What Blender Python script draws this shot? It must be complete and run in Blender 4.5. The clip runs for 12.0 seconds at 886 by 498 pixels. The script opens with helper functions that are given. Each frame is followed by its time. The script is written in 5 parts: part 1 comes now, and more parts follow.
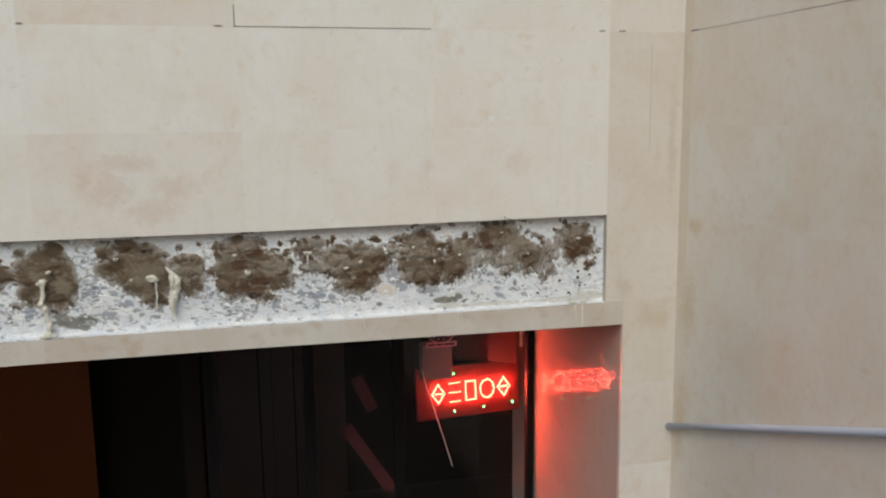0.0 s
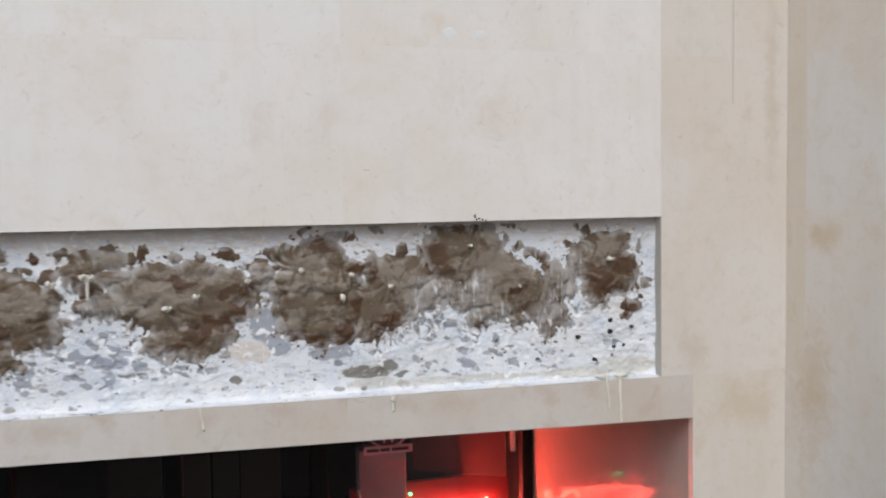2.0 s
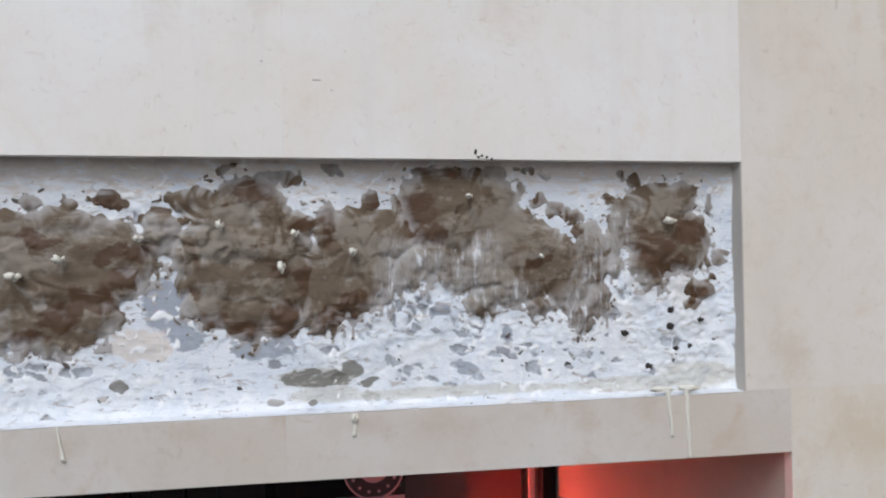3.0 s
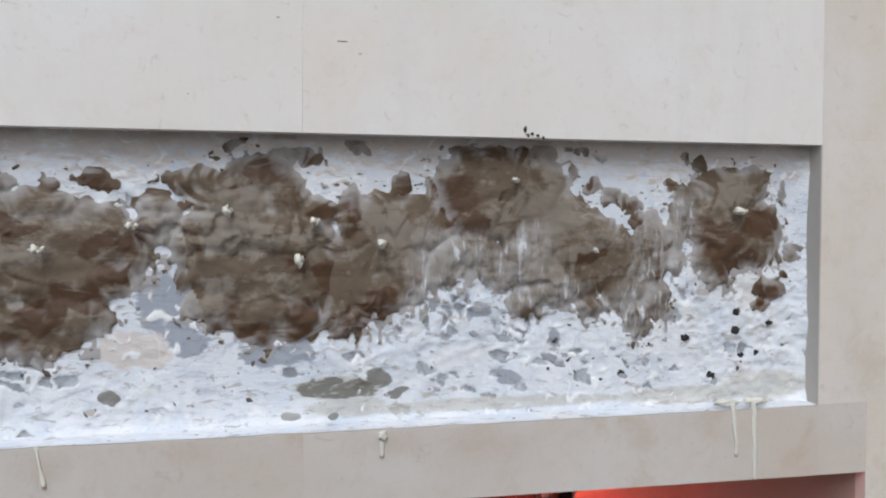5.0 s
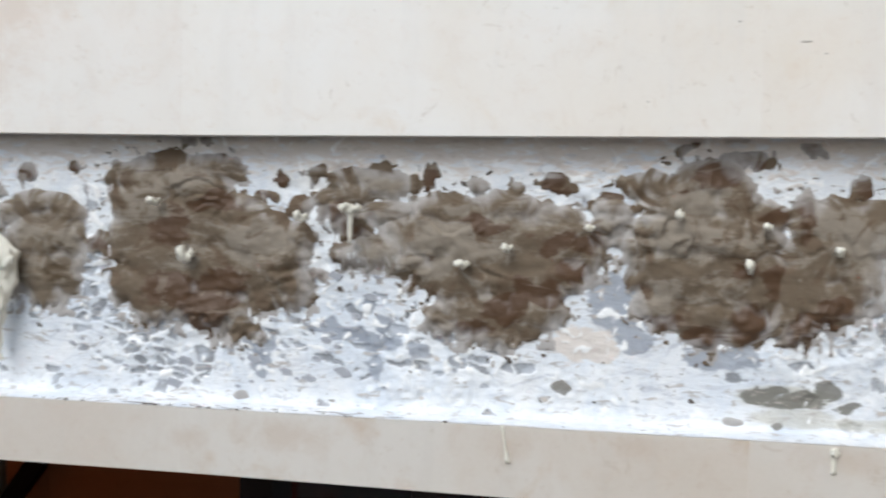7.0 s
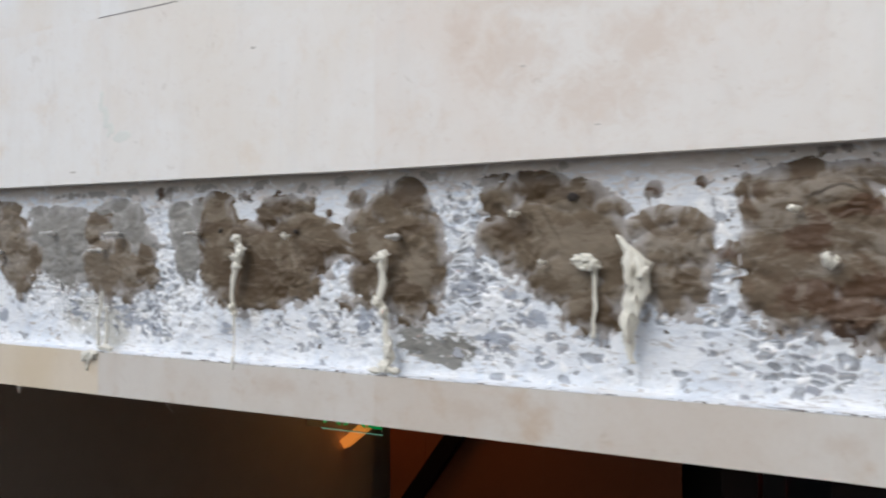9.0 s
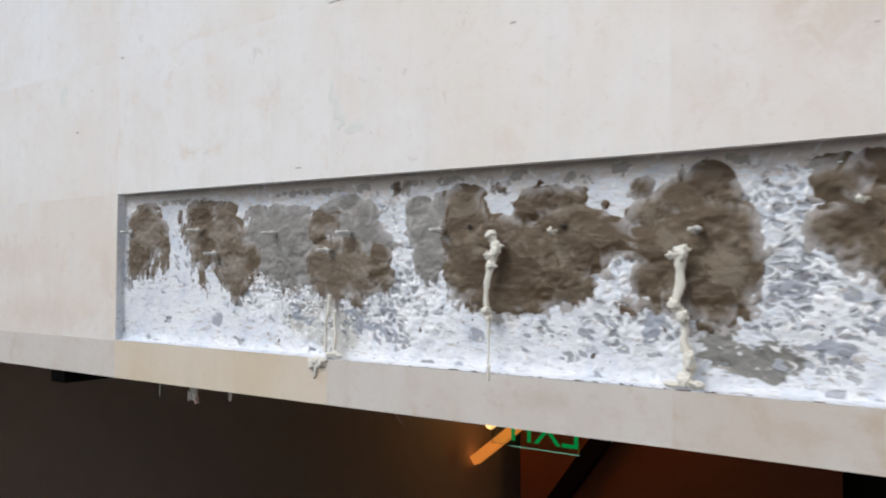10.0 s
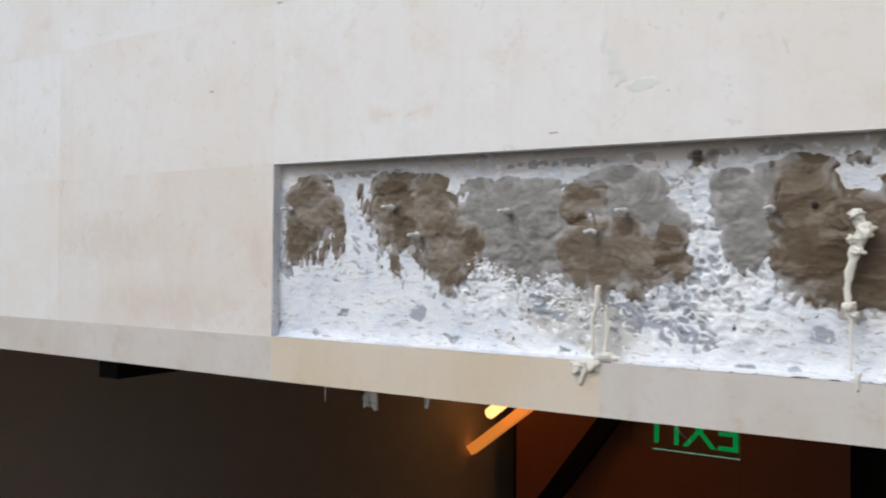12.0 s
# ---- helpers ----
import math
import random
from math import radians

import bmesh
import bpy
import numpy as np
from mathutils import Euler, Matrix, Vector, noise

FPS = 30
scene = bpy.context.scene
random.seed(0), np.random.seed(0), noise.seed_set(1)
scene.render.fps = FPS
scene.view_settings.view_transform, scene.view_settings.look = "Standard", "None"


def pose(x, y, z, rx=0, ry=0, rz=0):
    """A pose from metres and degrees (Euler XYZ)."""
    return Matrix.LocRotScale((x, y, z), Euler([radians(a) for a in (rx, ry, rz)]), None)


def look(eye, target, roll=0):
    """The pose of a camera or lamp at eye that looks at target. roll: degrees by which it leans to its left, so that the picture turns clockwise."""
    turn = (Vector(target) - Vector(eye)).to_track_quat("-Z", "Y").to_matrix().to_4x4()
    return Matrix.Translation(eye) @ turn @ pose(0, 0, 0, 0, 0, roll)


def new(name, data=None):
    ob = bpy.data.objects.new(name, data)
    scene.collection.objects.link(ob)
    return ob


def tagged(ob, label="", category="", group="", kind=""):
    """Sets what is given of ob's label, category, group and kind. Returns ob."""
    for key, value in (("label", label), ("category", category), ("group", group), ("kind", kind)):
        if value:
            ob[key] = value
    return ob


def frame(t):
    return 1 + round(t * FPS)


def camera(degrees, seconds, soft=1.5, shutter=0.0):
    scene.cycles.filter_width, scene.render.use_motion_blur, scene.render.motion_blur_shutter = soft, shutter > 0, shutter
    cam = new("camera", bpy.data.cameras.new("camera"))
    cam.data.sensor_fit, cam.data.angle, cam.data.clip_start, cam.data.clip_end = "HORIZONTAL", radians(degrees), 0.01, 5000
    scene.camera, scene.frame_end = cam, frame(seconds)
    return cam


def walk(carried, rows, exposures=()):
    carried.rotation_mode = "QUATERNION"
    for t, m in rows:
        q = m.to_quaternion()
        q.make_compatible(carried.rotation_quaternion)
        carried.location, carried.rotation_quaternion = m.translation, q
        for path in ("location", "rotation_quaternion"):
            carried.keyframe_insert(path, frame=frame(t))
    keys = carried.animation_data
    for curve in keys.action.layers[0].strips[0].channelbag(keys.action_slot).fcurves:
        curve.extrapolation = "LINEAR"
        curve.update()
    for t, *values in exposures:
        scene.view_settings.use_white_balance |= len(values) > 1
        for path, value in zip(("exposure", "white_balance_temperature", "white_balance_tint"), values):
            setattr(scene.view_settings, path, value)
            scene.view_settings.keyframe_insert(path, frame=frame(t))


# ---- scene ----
cam = camera(56.3, 12.0, soft=2.1, shutter=0.35)
PATH = [
    (0, (-1.528, -3.288, 3.058), (-1.063, -1.369, 2.742), -0.7),
    (0.5, (-1.33, -2.909, 2.929), (-0.903, -0.975, 2.647), -1.4),
    (1, (-1.217, -2.561, 2.809), (-0.771, -0.622, 2.607), -0.8),
    (1.5, (-1.098, -2.164, 2.704), (-0.614, -0.23, 2.536), -1.0),
    (2, (-0.987, -1.796, 2.661), (-0.504, 0.142, 2.559), -0.8),
    (2.5, (-0.904, -1.494, 2.557), (-0.412, 0.443, 2.485), -0.8),
    (3, (-0.805, -1.246, 2.464), (-0.357, 0.703, 2.501), -0.8),
    (5, (-0.837, -1.059, 2.51), (-0.361, 0.882, 2.452), 0.2),
    (5.5, (-0.844, -1.051, 2.499), (-0.38, 0.894, 2.463), 0.5),
    (6, (-0.922, -1.043, 2.495), (-0.626, 0.934, 2.465), 1.4),
    (6.5, (-0.986, -1.06, 2.521), (-0.981, 0.939, 2.443), 1.3),
    (6.7, (-0.995, -1.068, 2.527), (-1.099, 0.927, 2.436), 1.3),
    (8.5, (-1.243, -1.177, 2.462), (-2.166, 0.598, 2.476), 0.5),
    (9, (-1.423, -1.255, 2.457), (-2.409, 0.485, 2.485), -0.0),
    (9.5, (-1.586, -1.299, 2.438), (-2.717, 0.35, 2.49), -0.1),
    (10, (-1.785, -1.266, 2.425), (-2.981, 0.336, 2.491), 0.2),
    (10.5, (-1.964, -1.237, 2.421), (-3.129, 0.388, 2.483), 0.6),
    (11, (-2.124, -1.246, 2.414), (-3.272, 0.391, 2.459), 1.1),
    (11.5, (-2.325, -1.305, 2.418), (-3.41, 0.374, 2.456), 0.5),
    (12, (-2.478, -1.386, 2.425), (-3.558, 0.297, 2.455), 0.5),
]
EXPOSURES = [(0.0, -0.12, 6500, 3), (0.5, 0.08, 6150, 5), (1.5, 0.14, 6050, 7), (2.5, 0.07, 5900, 8), (3.0, 0.15, 5750, 7), (5.5, 0.10, 5750, 6), (6.0, 0.32, 5850, 5), (6.5, 0.46, 5900, 4), (8.5, 0.16, 5950, 6), (9.5, 0.26, 6000, 7), (10.5, 0.24, 6010, 7), (11.0, 0.18, 6020, 7), (12.0, 0.23, 6050, 7)]
walk(cam, [(t, look(eye, target, roll)) for t, eye, target, roll in PATH], EXPOSURES)

# ---------------------------------------------------------------- daylight
world = bpy.data.worlds.new("sky")
scene.world = world
world.use_nodes = True
wn = world.node_tree
wn.nodes.clear()
sky = wn.nodes.new("ShaderNodeTexSky")
sky.sky_type, sky.sun_disc = "NISHITA", False
sky.sun_elevation, sky.sun_rotation = radians(48), radians(205)
sky.air_density, sky.dust_density = 1.0, 3.0
bg = wn.nodes.new("ShaderNodeBackground")
bg.inputs["Strength"].default_value = 0.12
wo = wn.nodes.new("ShaderNodeOutputWorld")
wn.links.new(sky.outputs[0], bg.inputs["Color"])
wn.links.new(bg.outputs[0], wo.inputs["Surface"])
sun_data = bpy.data.lights.new("sun", "SUN")
sun_data.energy, sun_data.angle, sun_data.color = 1.15, radians(40), (1.0, 0.97, 0.93)
sun = new("sun", sun_data)
sun.matrix_world = look((-3.4, -4.0, 7.2), (-1.5, 0.0, 2.4))

# ---------------------------------------------------------------- materials


def shader(name):
    m = bpy.data.materials.new(name)
    m.use_nodes = True
    nt = m.node_tree
    return m, nt, nt.nodes["Principled BSDF"]


def node(nt, kind, **values):
    n = nt.nodes.new(kind)
    for key, value in values.items():
        n.inputs[key].default_value = value
    return n


def noise_of(nt, vec, scale, detail=4.0, rough=0.55, distort=0.0):
    n = node(nt, "ShaderNodeTexNoise", Scale=scale, Detail=detail, Roughness=rough, Distortion=distort)
    nt.links.new(vec, n.inputs["Vector"])
    return n.outputs["Fac"]


def ramp(nt, fac, lo, hi):
    n = node(nt, "ShaderNodeMapRange", **{"From Min": lo, "From Max": hi})
    n.interpolation_type = "SMOOTHSTEP"
    nt.links.new(fac, n.inputs["Value"])
    return n.outputs["Result"]


def blend(nt, fac, a, b):
    n = nt.nodes.new("ShaderNodeMix")
    n.data_type = "RGBA"
    for socket, value in ((n.inputs[0], fac), (n.inputs[6], a), (n.inputs[7], b)):
        if hasattr(value, "links"):
            nt.links.new(value, socket)
        elif isinstance(value, tuple):
            socket.default_value = (*value, 1.0)
        else:
            socket.default_value = value
    return n.outputs[2]


def math_of(nt, op, a, b):
    n = nt.nodes.new("ShaderNodeMath")
    n.operation = op
    for socket, value in ((n.inputs[0], a), (n.inputs[1], b)):
        if hasattr(value, "links"):
            nt.links.new(value, socket)
        else:
            socket.default_value = value
    return n.outputs[0]


def bump_of(nt, bsdf, height, strength, distance=0.002):
    n = node(nt, "ShaderNodeBump", Strength=strength, Distance=distance)
    nt.links.new(height, n.inputs["Height"])
    nt.links.new(n.outputs[0], bsdf.inputs["Normal"])


def place_of(nt):
    return nt.nodes.new("ShaderNodeNewGeometry").outputs["Position"]


def spread_of(nt, v, rough, spots, side=False):
    """1 within stains (x, z, half width, half height) soaked into a face, or (y, z, ...) into the side wall's, with ragged soft edges."""
    total = 0.0
    for x, z, rx, rz in spots:
        n = nt.nodes.new("ShaderNodeMapping")
        nt.links.new(v, n.inputs["Vector"])
        n.inputs["Scale"].default_value = (0.0, 1 / rx, 1 / rz) if side else (1 / rx, 0.0, 1 / rz)
        n.inputs["Location"].default_value = (0.0, -x / rx, -z / rz) if side else (-x / rx, 0.0, -z / rz)
        far = nt.nodes.new("ShaderNodeVectorMath")
        far.operation = "LENGTH"
        nt.links.new(n.outputs[0], far.inputs[0])
        total = math_of(nt, "MAXIMUM", total, math_of(nt, "SUBTRACT", 1.0, far.outputs["Value"]))
    return ramp(nt, math_of(nt, "ADD", total, math_of(nt, "MULTIPLY", math_of(nt, "SUBTRACT", rough, 0.5), 2.6)), -0.1, 1.0)


def stone(name, base, warm, pale, rough=0.36, spread=0.06, stained=0.5, spots=(), soaked=(0.60, 0.47, 0.37), strong=0.55, side=False, veined=1.0):
    """Cream marble cladding; every slab has its own clouding."""
    m, nt, b = shader(name)
    info = nt.nodes.new("ShaderNodeObjectInfo")
    shift = nt.nodes.new("ShaderNodeVectorMath")
    shift.operation = "MULTIPLY_ADD"
    nt.links.new(info.outputs["Random"], shift.inputs[0])
    shift.inputs[1].default_value = (37.0, 11.0, 23.0)
    nt.links.new(place_of(nt), shift.inputs[2])
    v = shift.outputs[0]
    clouds = ramp(nt, noise_of(nt, v, 3.2, 4, 0.6, 0.6), 0.38, 0.72)
    blotch = ramp(nt, noise_of(nt, v, 9.0, 5, 0.65, 0.3), 0.54, 0.74)
    grain = noise_of(nt, v, 160.0, 3)
    veins = ramp(nt, noise_of(nt, v, 26.0, 6, 0.72, 1.2), 0.60, 0.70)
    soak = ramp(nt, noise_of(nt, place_of(nt), 1.6, 4, 0.6, 0.3), 0.48, 0.68)
    run = nt.nodes.new("ShaderNodeMapping")
    nt.links.new(v, run.inputs["Vector"])
    run.inputs["Scale"].default_value = (1.0, 1.0, 0.10)
    streaks = ramp(nt, noise_of(nt, run.outputs[0], 24.0, 4, 0.6, 0.2), 0.50, 0.74)
    freckles = ramp(nt, noise_of(nt, v, 70.0, 3, 0.6, 0.3), 0.62, 0.74)
    tint = blend(nt, info.outputs["Random"], base, pale)
    c = blend(nt, math_of(nt, "MULTIPLY", clouds, 0.7), tint, warm)
    c = blend(nt, math_of(nt, "MULTIPLY", blotch, stained), c, tuple(x * y for x, y in zip(warm, (0.92, 0.84, 0.74))))
    c = blend(nt, math_of(nt, "MULTIPLY", soak, 0.4), c, tuple(x * y for x, y in zip(warm, (0.97, 0.93, 0.86))))
    c = blend(nt, math_of(nt, "MULTIPLY", veins, 0.34 * veined), c, (0.42, 0.34, 0.26))
    c = blend(nt, math_of(nt, "MULTIPLY", streaks, 0.30), c, tuple(x * 0.88 for x in base))
    c = blend(nt, math_of(nt, "MULTIPLY", freckles, 0.22 * veined), c, tuple(x * y for x, y in zip(warm, (0.80, 0.70, 0.60))))
    if spots:
        edge = noise_of(nt, place_of(nt), 24.0, 7, 0.75, 0.6)
        c = blend(nt, math_of(nt, "MULTIPLY", spread_of(nt, place_of(nt), edge, spots, side), strong), c, soaked)
    c = blend(nt, math_of(nt, "MULTIPLY", grain, 0.10), c, (0.95, 0.93, 0.9))
    nt.links.new(c, b.inputs["Base Color"])
    nt.links.new(math_of(nt, "ADD", math_of(nt, "MULTIPLY", clouds, spread), rough), b.inputs["Roughness"])
    bump_of(nt, b, math_of(nt, "ADD", math_of(nt, "MULTIPLY", grain, 0.5), math_of(nt, "MULTIPLY", clouds, 0.4)), 0.06)
    return m


STONE = stone("marble_cream", (0.74, 0.69, 0.63), (0.71, 0.62, 0.53), (0.76, 0.73, 0.69), spots=[(-4.185, 2.309, 0.3455, 0.064), (-3.881, 2.438, 0.04, 0.092), (-4.44, 2.482, 0.27, 0.09)], strong=0.40)
STONE_PALE = stone("marble_pale", (0.79, 0.76, 0.725), (0.75, 0.69, 0.62), (0.80, 0.785, 0.765), spots=[(-4.185, 2.309, 0.3455, 0.064), (-3.881, 2.438, 0.04, 0.092), (-4.44, 2.482, 0.27, 0.09), (-0.791, 2.863, 0.04, 0.045), (-0.936, 2.853, 0.043, 0.053), (-0.414, 2.862, 0.078, 0.064), (-4.744, 3.1, 0.05, 0.027)], strong=0.30)
STONE_PEACH = stone("marble_peach", (0.765, 0.73, 0.69), (0.73, 0.65, 0.58), (0.775, 0.74, 0.70), stained=0.5, spots=[(-2.008, 2.799, 0.125, 0.105), (-1.851, 2.717, 0.158, 0.072), (-2.094, 2.848, 0.055, 0.088), (-1.77, 2.804, 0.105, 0.07), (-1.95, 2.90, 0.14, 0.06)], strong=0.50)
STONE_LINTEL = stone("marble_lintel", (0.595, 0.55, 0.495), (0.54, 0.465, 0.39), (0.62, 0.585, 0.54), stained=0.9, spots=[(-2.509, 2.21, 0.08, 0.027), (-2.072, 2.199, 0.076, 0.027), (-0.517, 2.217, 0.07, 0.034), (-0.294, 2.214, 0.043, 0.032), (-0.18, 2.224, 0.036, 0.04), (-1.066, 2.218, 0.043, 0.027), (-1.367, 2.216, 0.088, 0.03), (-1.506, 2.205, 0.037, 0.022), (-0.893, 2.226, 0.044, 0.022), (-0.637, 2.225, 0.044, 0.023)], soaked=(0.47, 0.37, 0.28), strong=0.45)
STONE_END = stone("marble_end", (0.70, 0.65, 0.59), (0.66, 0.58, 0.49), (0.71, 0.665, 0.615), spots=[(0.091, 2.303, 0.053, 0.094), (0.301, 2.94, 0.03, 0.36)], soaked=(0.52, 0.43, 0.31), strong=0.5)
STONE_WARM = stone("marble_warm", (0.66, 0.56, 0.43), (0.60, 0.49, 0.33), (0.66, 0.58, 0.47))
STONE_PILLAR = stone("marble_pillar", (0.68, 0.62, 0.54), (0.64, 0.56, 0.45), (0.69, 0.64, 0.57), spots=[(0.253, 2.151, 0.083, 0.072), (0.216, 2.165, 0.11, 0.08)], soaked=(0.54, 0.43, 0.27), strong=0.5)
STONE_SIDE = stone("marble_side", (0.725, 0.665, 0.585), (0.69, 0.60, 0.495), (0.725, 0.685, 0.63), spots=[(-0.14, 2.58, 0.08, 0.05), (-0.10, 2.20, 0.10, 0.25), (-0.06, 1.70, 0.08, 0.3)], soaked=(0.56, 0.43, 0.25), strong=0.6, side=True, veined=0.4)
STONE_STRIP = stone("marble_strip", (0.70, 0.62, 0.50), (0.65, 0.56, 0.43), (0.71, 0.64, 0.54))
STONE_POLISHED = stone("marble_polished", (0.52, 0.44, 0.37), (0.48, 0.39, 0.31), (0.54, 0.47, 0.41), 0.06, 0.02)


def mark_of(nt, name):
    n = nt.nodes.new("ShaderNodeAttribute")
    n.attribute_name = name
    return n.outputs["Fac"]


def mortar(name, brown, grey, dark):
    """Dried tile mortar in trowelled daubs: brown with a paler grey skin and rust-dark damp stretches, pale where it is scraped thin."""
    m, nt, b = shader(name)
    v = place_of(nt)
    thin, damp, pale, daub, drag, bare = (mark_of(nt, k) for k in ("thin", "damp", "pale", "daub", "drag", "bare"))

    def drawn(turn, along, across):
        node = nt.nodes.new("ShaderNodeMapping")
        nt.links.new(v, node.inputs["Vector"])
        node.inputs["Rotation"].default_value = (0.0, turn, 0.0)
        node.inputs["Scale"].default_value = (along, 1.0, across)
        return node.outputs[0]

    cloud = noise_of(nt, v, 13.0, 4, 0.55, 1.0)
    patchy = noise_of(nt, v, 34.0, 5, 0.62, 1.4)
    sweep = noise_of(nt, drawn(-0.45, 0.35, 1.25), 34.0, 5, 0.62, 1.3)
    swash = noise_of(nt, drawn(0.8, 0.4, 1.2), 26.0, 4, 0.6, 1.6)
    grit = noise_of(nt, v, 420.0, 3)
    grain = noise_of(nt, v, 75.0, 4, 0.65, 0.8)

    def swing(*terms):
        total = 0.0
        for fac, weight in terms:
            total = math_of(nt, "ADD", total, math_of(nt, "MULTIPLY", math_of(nt, "SUBTRACT", fac, 0.5), weight))
        return total

    wet = ramp(nt, math_of(nt, "ADD", math_of(nt, "MULTIPLY", damp, 0.95), swing((cloud, 0.9), (patchy, 0.8), (sweep, 0.9), (drag, -0.4), (grain, 0.5))), 0.24, 0.48)
    dry = ramp(nt, math_of(nt, "ADD", math_of(nt, "MULTIPLY", pale, 0.45), swing((daub, 0.14), (swash, 1.0), (drag, 0.6), (patchy, -0.7), (grain, 0.5))), -0.02, 0.26)
    c = blend(nt, dry, brown, grey)
    c = blend(nt, math_of(nt, "MULTIPLY", wet, 0.84), c, dark)
    c = blend(nt, math_of(nt, "MULTIPLY", ramp(nt, swash, 0.57, 0.66), 0.35), c, tuple(x * 1.3 for x in grey))
    c = blend(nt, math_of(nt, "MULTIPLY", ramp(nt, sweep, 0.40, 0.33), 0.5), c, tuple(x * 0.8 for x in dark))
    c = blend(nt, math_of(nt, "MULTIPLY", ramp(nt, drag, 0.38, 0.26), 0.30), c, dark)
    streak = noise_of(nt, drawn(0.0, 1.3, 0.3), 60.0, 5, 0.65, 0.6)
    gone = math_of(nt, "MULTIPLY", bare, ramp(nt, math_of(nt, "ADD", streak, math_of(nt, "MULTIPLY", math_of(nt, "SUBTRACT", sweep, 0.5), 0.5)), 0.36, 0.54))
    c = blend(nt, math_of(nt, "MULTIPLY", gone, 0.75), c, (0.36, 0.34, 0.325))
    c = blend(nt, math_of(nt, "MULTIPLY", math_of(nt, "MULTIPLY", bare, ramp(nt, streak, 0.55, 0.64)), 0.85), c, (0.70, 0.71, 0.72))
    scraped = math_of(nt, "MULTIPLY", thin, ramp(nt, math_of(nt, "ADD", drag, math_of(nt, "MULTIPLY", patchy, 0.2)), 0.50, 0.66))
    c = blend(nt, math_of(nt, "MULTIPLY", scraped, 0.7), c, (0.46, 0.44, 0.43))
    nt.links.new(c, b.inputs["Base Color"])
    nt.links.new(math_of(nt, "SUBTRACT", 0.80, math_of(nt, "MULTIPLY", wet, 0.22)), b.inputs["Roughness"])
    relief = math_of(nt, "ADD", math_of(nt, "MULTIPLY", sweep, 0.8), math_of(nt, "MULTIPLY", swash, 0.6))
    bump_of(nt, b, math_of(nt, "ADD", relief, math_of(nt, "ADD", math_of(nt, "MULTIPLY", grain, 0.25), math_of(nt, "MULTIPLY", grit, 0.05))), 0.30, 0.006)
    return m


MORTAR_BROWN = mortar("mortar_brown", (0.132, 0.097, 0.063), (0.225, 0.190, 0.150), (0.068, 0.028, 0.0075))
MORTAR_OLIVE = mortar("mortar_olive", (0.120, 0.087, 0.053), (0.188, 0.150, 0.107), (0.070, 0.041, 0.016))
MORTAR_TAUPE = mortar("mortar_taupe", (0.155, 0.120, 0.083), (0.222, 0.188, 0.148), (0.085, 0.054, 0.025))
MORTAR_GREY = mortar("mortar_grey", (0.235, 0.224, 0.206), (0.305, 0.293, 0.272), (0.180, 0.163, 0.140))


